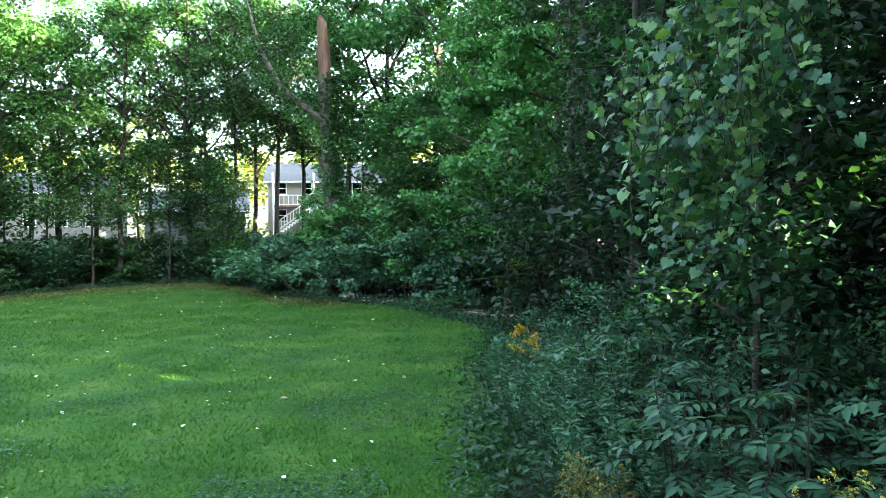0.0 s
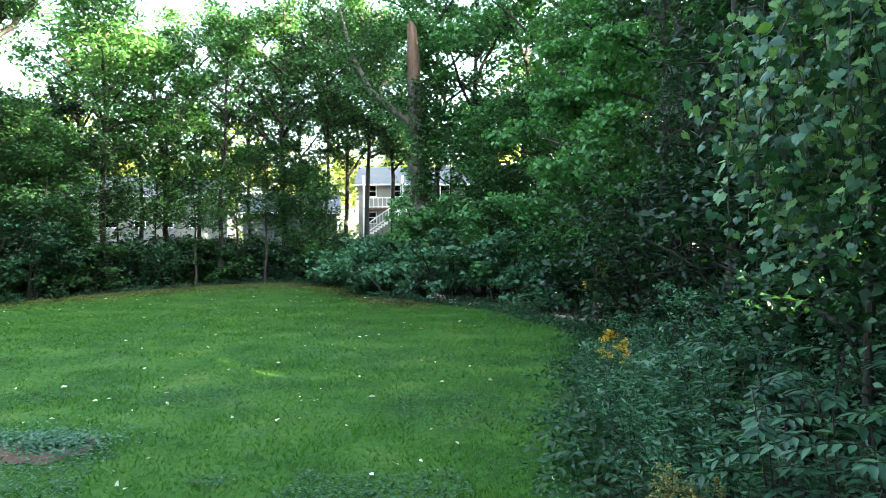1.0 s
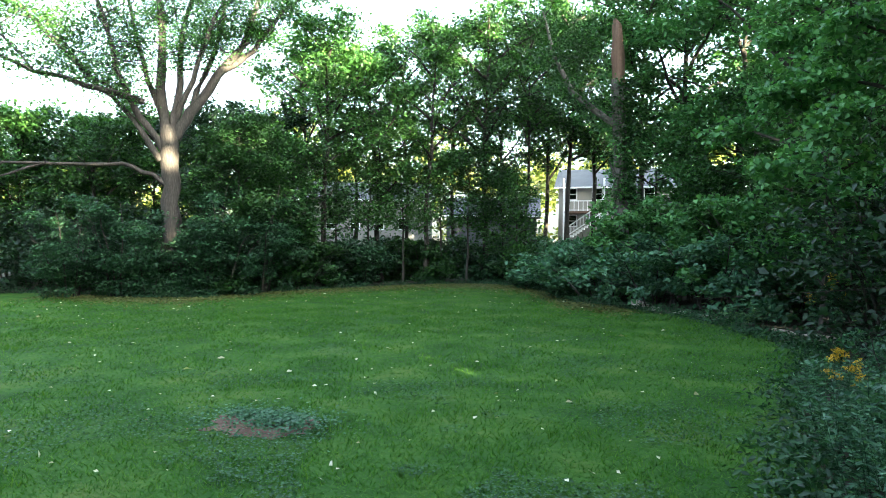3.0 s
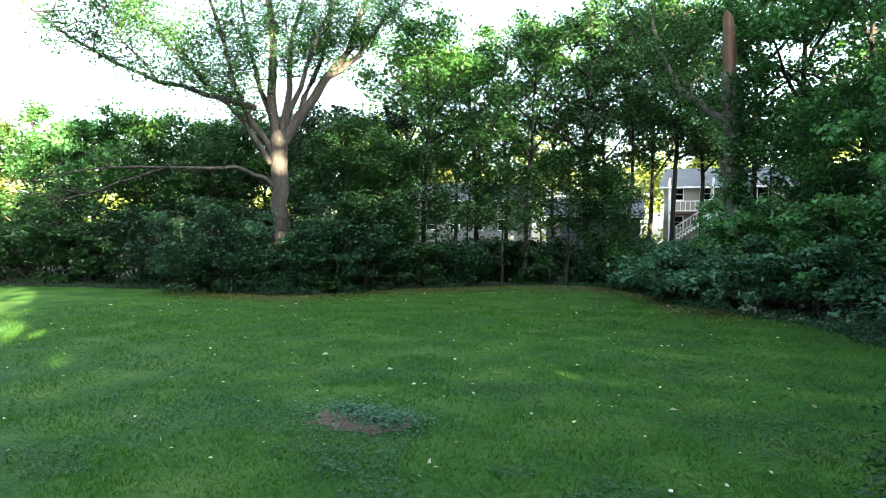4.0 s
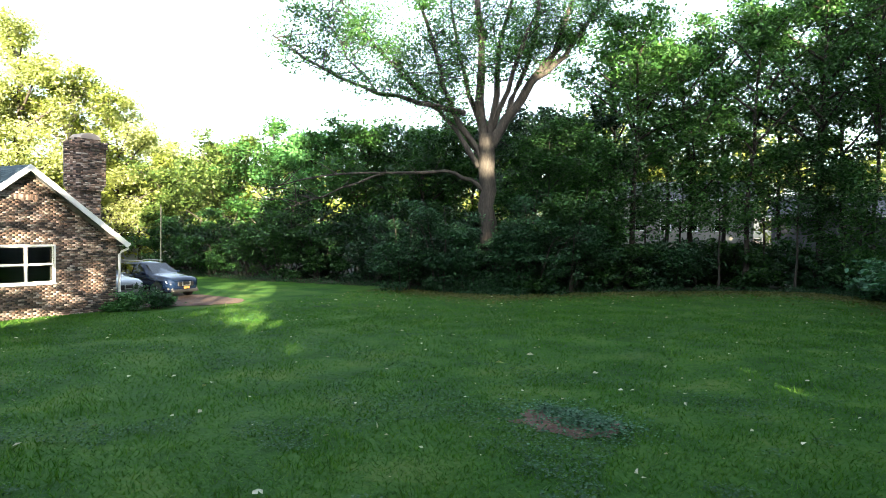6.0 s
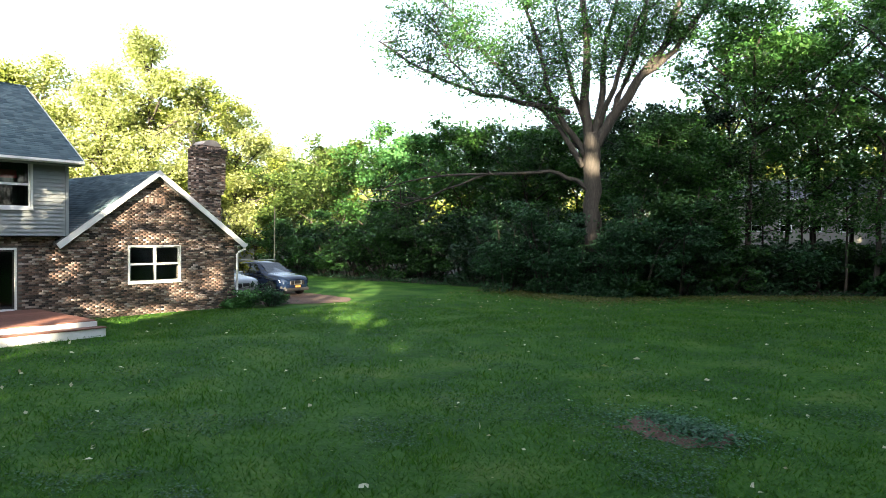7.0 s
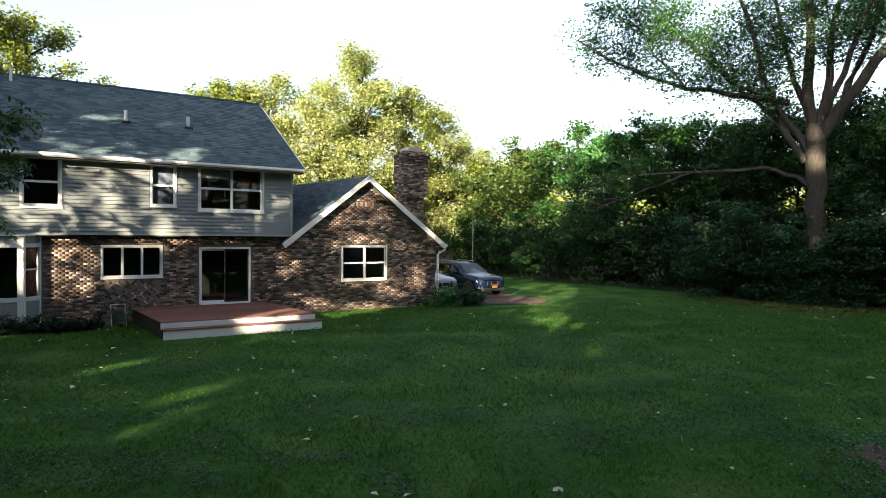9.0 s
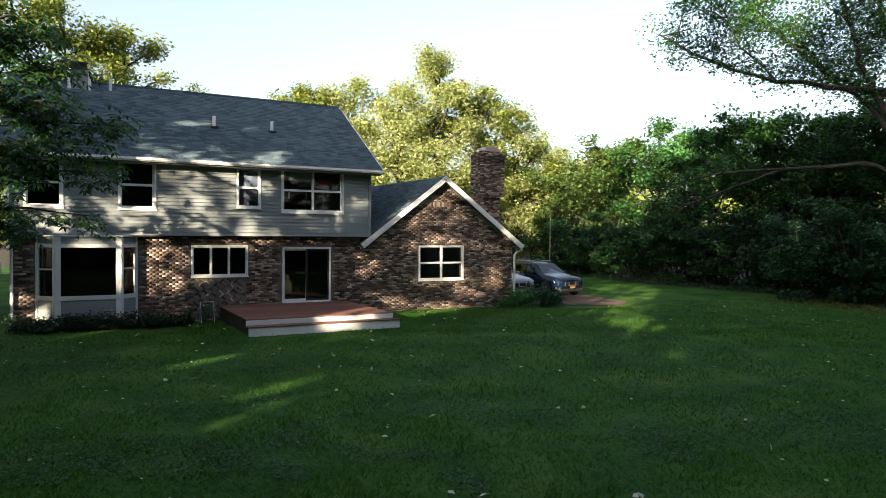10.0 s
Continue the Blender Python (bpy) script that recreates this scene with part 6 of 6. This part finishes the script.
# low weeds where the lawn meets the trees
rng = np.random.default_rng(84)
E2 = LAWN_EDGE[1:24]
seg = np.concatenate([np.linspace(p, q, 60) for p, q in zip(E2, E2[1:])])
P = np.repeat(seg, 16, 0) + rng.normal(0, 0.38, (len(seg) * 16, 2))
hh = np.array([max(0.06, 0.28 + 0.4 * noise.noise((x * 0.8, y * 0.8, 3.0))) for x, y in P])
C = np.column_stack([P, np.array([gz(x, y) for x, y in P]) + rng.uniform(0.02, 1, len(P)) * hh])
tagged(part("edge_weeds", fast_mesh("edge_weeds", *leaf_cards(C, 0.13, rng, 0.4, up=0.3, hang=-0.1), LEAF_SHRUB), LEAF_SHRUB), "low weeds and uncut grass along the lawn's edge", "weeds", kind="stuff")


rng = np.random.default_rng(85)
far = np.concatenate([np.linspace(p, q, 90) for p, q in zip(LAWN_EDGE[10:22], LAWN_EDGE[11:23])])
P = np.repeat(far, 26, 0)
P = P * (1 - rng.gamma(1.6, 0.022, (len(P), 1))) + rng.normal(0, 0.35, P.shape)
P = P[on_lawn(P)]
C = np.column_stack([P, [gz(x, y) + 0.02 for x, y in P] + rng.uniform(0, 0.03, len(P))])
tagged(part("dry_grass", fast_mesh("dry_grass", *leaf_cards(C, 0.16, rng, 0.35, up=0.7, hang=0.0), DRYGRASS), DRYGRASS), "thin dry grass under the trees at the lawn's far edge", "grass", kind="stuff")


# ---- stones and logs at the lawn's edge ----
def rock(x, y, sx, sy, sz, seed, label):
    bm = bmesh.new()
    bmesh.ops.create_icosphere(bm, subdivisions=3, radius=1)
    for v in bm.verts:
        v.co *= 1 + 0.28 * noise.noise(v.co * 1.4 + Vector((seed, 0, 0))) + 0.08 * noise.noise(v.co * 4 + Vector((seed, 0, 0)))
        v.co = Vector((v.co.x * sx, v.co.y * sy, max(v.co.z, -0.4) * sz))
    ob = part("stone", bm, STONE)
    ob.location = (x, y, gz(x, y) + sz * 0.3)
    return tagged(ob, label, "stone", "stones at the lawn's edge")


rock(-4.2, 31.0, 0.42, 0.3, 0.26, 1, "pale rounded stone at the lawn's edge")
rock(-3.4, 30.4, 0.3, 0.2, 0.12, 5, "flat pale stone at the lawn's edge")
rock(-2.3, 29.4, 0.36, 0.22, 0.1, 9, "flat pale stone at the lawn's edge")
rng = np.random.default_rng(91)
for (x0, y0), (x1, y1), r in [((-2.0, 29.0), (-0.7, 27.4), 0.07), ((0.9, 25.2), (2.4, 23.2), 0.06), ((1.2, 24.8), (3.4, 23.4), 0.05), ((1.8, 23.6), (3.6, 22.2), 0.07), ((2.0, 24.6), (3.2, 22.6), 0.04), ((2.2, 22.8), (4.2, 22.6), 0.05)]:
    v, f = rough_tube(wobble((x0, y0, gz(x0, y0) + r * 1.2), (x1, y1, gz(x1, y1) + r * 1.5), 8, 0.03, rng), np.linspace(r, r * 0.6, 8), 8, rng, 0.08)
    tagged(part("fallen_branch", fast_mesh("fallen_branch", v, f, LOGWOOD, True), LOGWOOD), "grey fallen branch lying at the lawn's edge", "branch", "fallen branches")
# a fern-like pale green plant
rng = np.random.default_rng(92)
fx, fy = 0.2, 26.6
fern = new("fern")
fern.location = (fx, fy, gz(fx, fy))
k = 26
tb, (V, F) = fronds([np.array([rng.normal(0, 0.25), rng.normal(0, 0.2), 0.1]) for i in range(k)], [(math.cos(i * 2.4), math.sin(i * 2.4), rng.uniform(0.5, 1.4)) for i in range(k)], 0.95, 9, 0.17, rng, W=0.3)
part("stalk", fast_mesh("stalk", *join(tb), LEAF_VINE), LEAF_VINE, fern)
part("foliage", fast_mesh("foliage", V, F, LEAF_VINE), LEAF_VINE, fern)
tagged(fern, "pale green feathery plant at the lawn's edge", "fern")

# ---- beside the house ----
rng = np.random.default_rng(93)
for i, (a, b, w, h) in enumerate([(10.5, -0.7, 1.3, 0.95), (11.5, -0.9, 1.5, 1.0), (9.9, -0.4, 0.7, 0.5)]):
    p = HOUSE_AT @ Vector((a, b, 0))
    shrub("shrub", p.x, p.y, w, h, 1500, 0.14, 800 + i, LEAF_SHRUB if i % 2 else LEAF_MAPLE, "low leafy shrub at the house corner", clump=0.3, stems=9, group="shrubs by the house", W=0.5)
for i, a in enumerate(np.arange(-8.3, -3.4, 0.75)):
    p = HOUSE_AT @ Vector((a, -1.05 - 0.1 * (i % 2), 0))
    shrub("shrub", p.x, p.y, 1.0, 0.62, 1300, 0.1, 810 + i, LEAF_PINE, "low dark evergreen shrub under the bay window", clump=0.25, stems=8, group="shrubs under the bay window")

reel = new("hose_reel")
reel.matrix_world = HOUSE_AT @ Matrix.Translation((-2.83, -0.6, -0.13))
for x in (-0.22, 0.22):
    v, f = tube([(x, -0.2, 0.0), (x, 0.0, 0.72), (x, 0.2, 0.0)], [0.016] * 3, 6)
    part("stand", fast_mesh("stand", v, f, METAL), METAL, reel)
v, f = tube([(-0.22, 0, 0.72), (0.22, 0, 0.72)], [0.016] * 2, 6)
part("crossbar", fast_mesh("crossbar", v, f, METAL), METAL, reel)
ang = np.linspace(0, 12 * math.pi, 150)
v, f = tube(np.stack([np.linspace(-0.17, 0.17, 150), 0.2 * np.cos(ang), 0.36 + 0.2 * np.sin(ang)], 1), np.full(150, 0.016), 5)
part("hose", fast_mesh("hose", v, f, CLOVER, True), CLOVER, reel, "coiled green garden hose")
tagged(reel, "metal hose reel with green hose standing by the wall", "hose reel")

x, y = polar(70.5, 46)
v, f = tube([(x, y, -0.4), (x, y, 4.7)], [0.045, 0.04], 8)
tagged(part("post", fast_mesh("post", v, f, LOGWOOD), LOGWOOD), "thin pale post standing beyond the driveway", "post")

# ---- neighbouring houses beyond the trees ----
def neighbour(az, dist, turn, w, dp, h, base, mat, label, storeys):
    """A sided house with a gabled roof, windows on each storey and corner boards."""
    x, y = polar(az, dist)
    root = new("house")
    root.matrix_world = Matrix.Translation((x, y, 0)) @ Matrix.Rotation(radians(turn), 4, "Z")
    bm = boxes((-w / 2, w / 2, 0, dp, -0.5, h))
    prism(bm, [(0, h), (dp, h), (dp / 2, h + dp * 0.24)], "x", -w / 2, w / 2)
    part("wall", bm, mat, root)
    for k in range(int((h - base) / 0.2)):
        part("clapboard", prism(bmesh.new(), [(0.0, base + k * 0.2 + 0.2), (-0.008, base + k * 0.2 + 0.2), (-0.03, base + k * 0.2), (0.0, base + k * 0.2)], "x", -w / 2, w / 2), mat, root)
    part("roof", prism(bmesh.new(), [(-0.6, h - 0.1), (dp / 2, h + dp * 0.26), (dp + 0.6, h - 0.1), (dp + 0.6, h - 0.3), (dp / 2, h + dp * 0.24), (-0.6, h - 0.3)], "x", -w / 2 - 0.4, w / 2 + 0.4), ROOF_GREY, root)
    part("gutter", boxes((-w / 2 - 0.4, w / 2 + 0.4, -0.72, -0.6, h - 0.28, h - 0.12)), WHITE, root)
    for z in storeys:
        for i in range(int(w / 2.6)):
            xx = -w / 2 + 1.4 + i * 2.6
            wn_ = part("window", boxes((xx - 0.55, xx - 0.45, -0.06, 0, z, z + 1.3), (xx + 0.45, xx + 0.55, -0.06, 0, z, z + 1.3), (xx - 0.45, xx + 0.45, -0.06, 0, z + 1.2, z + 1.3), (xx - 0.45, xx + 0.45, -0.06, 0, z, z + 0.1), (xx - 0.45, xx + 0.45, -0.05, 0, z + 0.62, z + 0.68)), WHITE, root)
            part("pane", boxes((xx - 0.45, xx + 0.45, -0.035, -0.03, z + 0.1, z + 1.2)), CAR_GLASS, wn_)
    tagged(root, label, "house", "neighbouring houses")
    return root


n1 = neighbour(7.5, 74, 8, 17, 8, 8.3, 2.6, CREAM, "cream-sided neighbour house with white balcony and outdoor stairs", (4.0, 6.8))
for i in range(9):
    part("baluster", boxes((-7.6 + i * 0.45, -7.54 + i * 0.45, -2.45, -2.39, 5.6, 6.6)), WHITE, n1)
part("balcony_floor", boxes((-7.8, -3.6, -2.5, 0, 5.4, 5.6)), BARE_WOOD, n1)
part("handrail", boxes((-7.8, -3.6, -2.5, -2.36, 6.58, 6.68), (-7.8, -3.6, -2.46, -2.4, 5.68, 5.74)), WHITE, n1)
for xx in (-7.7, -3.7):
    part("post", boxes((xx - 0.09, xx + 0.09, -2.5, -2.32, -0.3, 8.9)), WHITE, n1)
for i in range(13):
    part("step", boxes((-3.6 - i * 0.28, -3.3 - i * 0.28, -3.5, -2.5, 5.4 - (i + 1) * 0.19, 5.44 - i * 0.19)), WHITE, n1)
for dz in (0.0, 0.85):
    part("stair_rail", prism(bmesh.new(), [(-3.5, 5.72 + dz), (-3.5, 5.58 + dz), (-7.0, 3.2 + dz), (-7.0, 3.34 + dz)], "y", -3.56, -3.5), WHITE, n1)
for i in range(12):
    part("baluster", boxes((-3.6 - i * 0.3, -3.53 - i * 0.3, -3.56, -3.5, 5.5 - i * 0.204, 6.4 - i * 0.204)), WHITE, n1)
neighbour(30, 76, 30, 15, 8, 7.0, 2.4, CREAM, "pale sided neighbour house with a grey roof behind trees", (3.6,))
neighbour(19.5, 70, 16, 9, 7, 5.2, 2.4, ROOF_GREY, "low grey outbuilding with a white eave behind trees", ())
neighbour(73.5, 72, 73, 7, 6, 5.0, 0.5, SIDING, "small grey sided building beyond the driveway", (1.6,))

# ---- single bricks round the sliding door ----
for a, z in singles:
    ob = new("brick", one_brick)
    ob.parent = house
    ob.location = (a, 0.0, z)
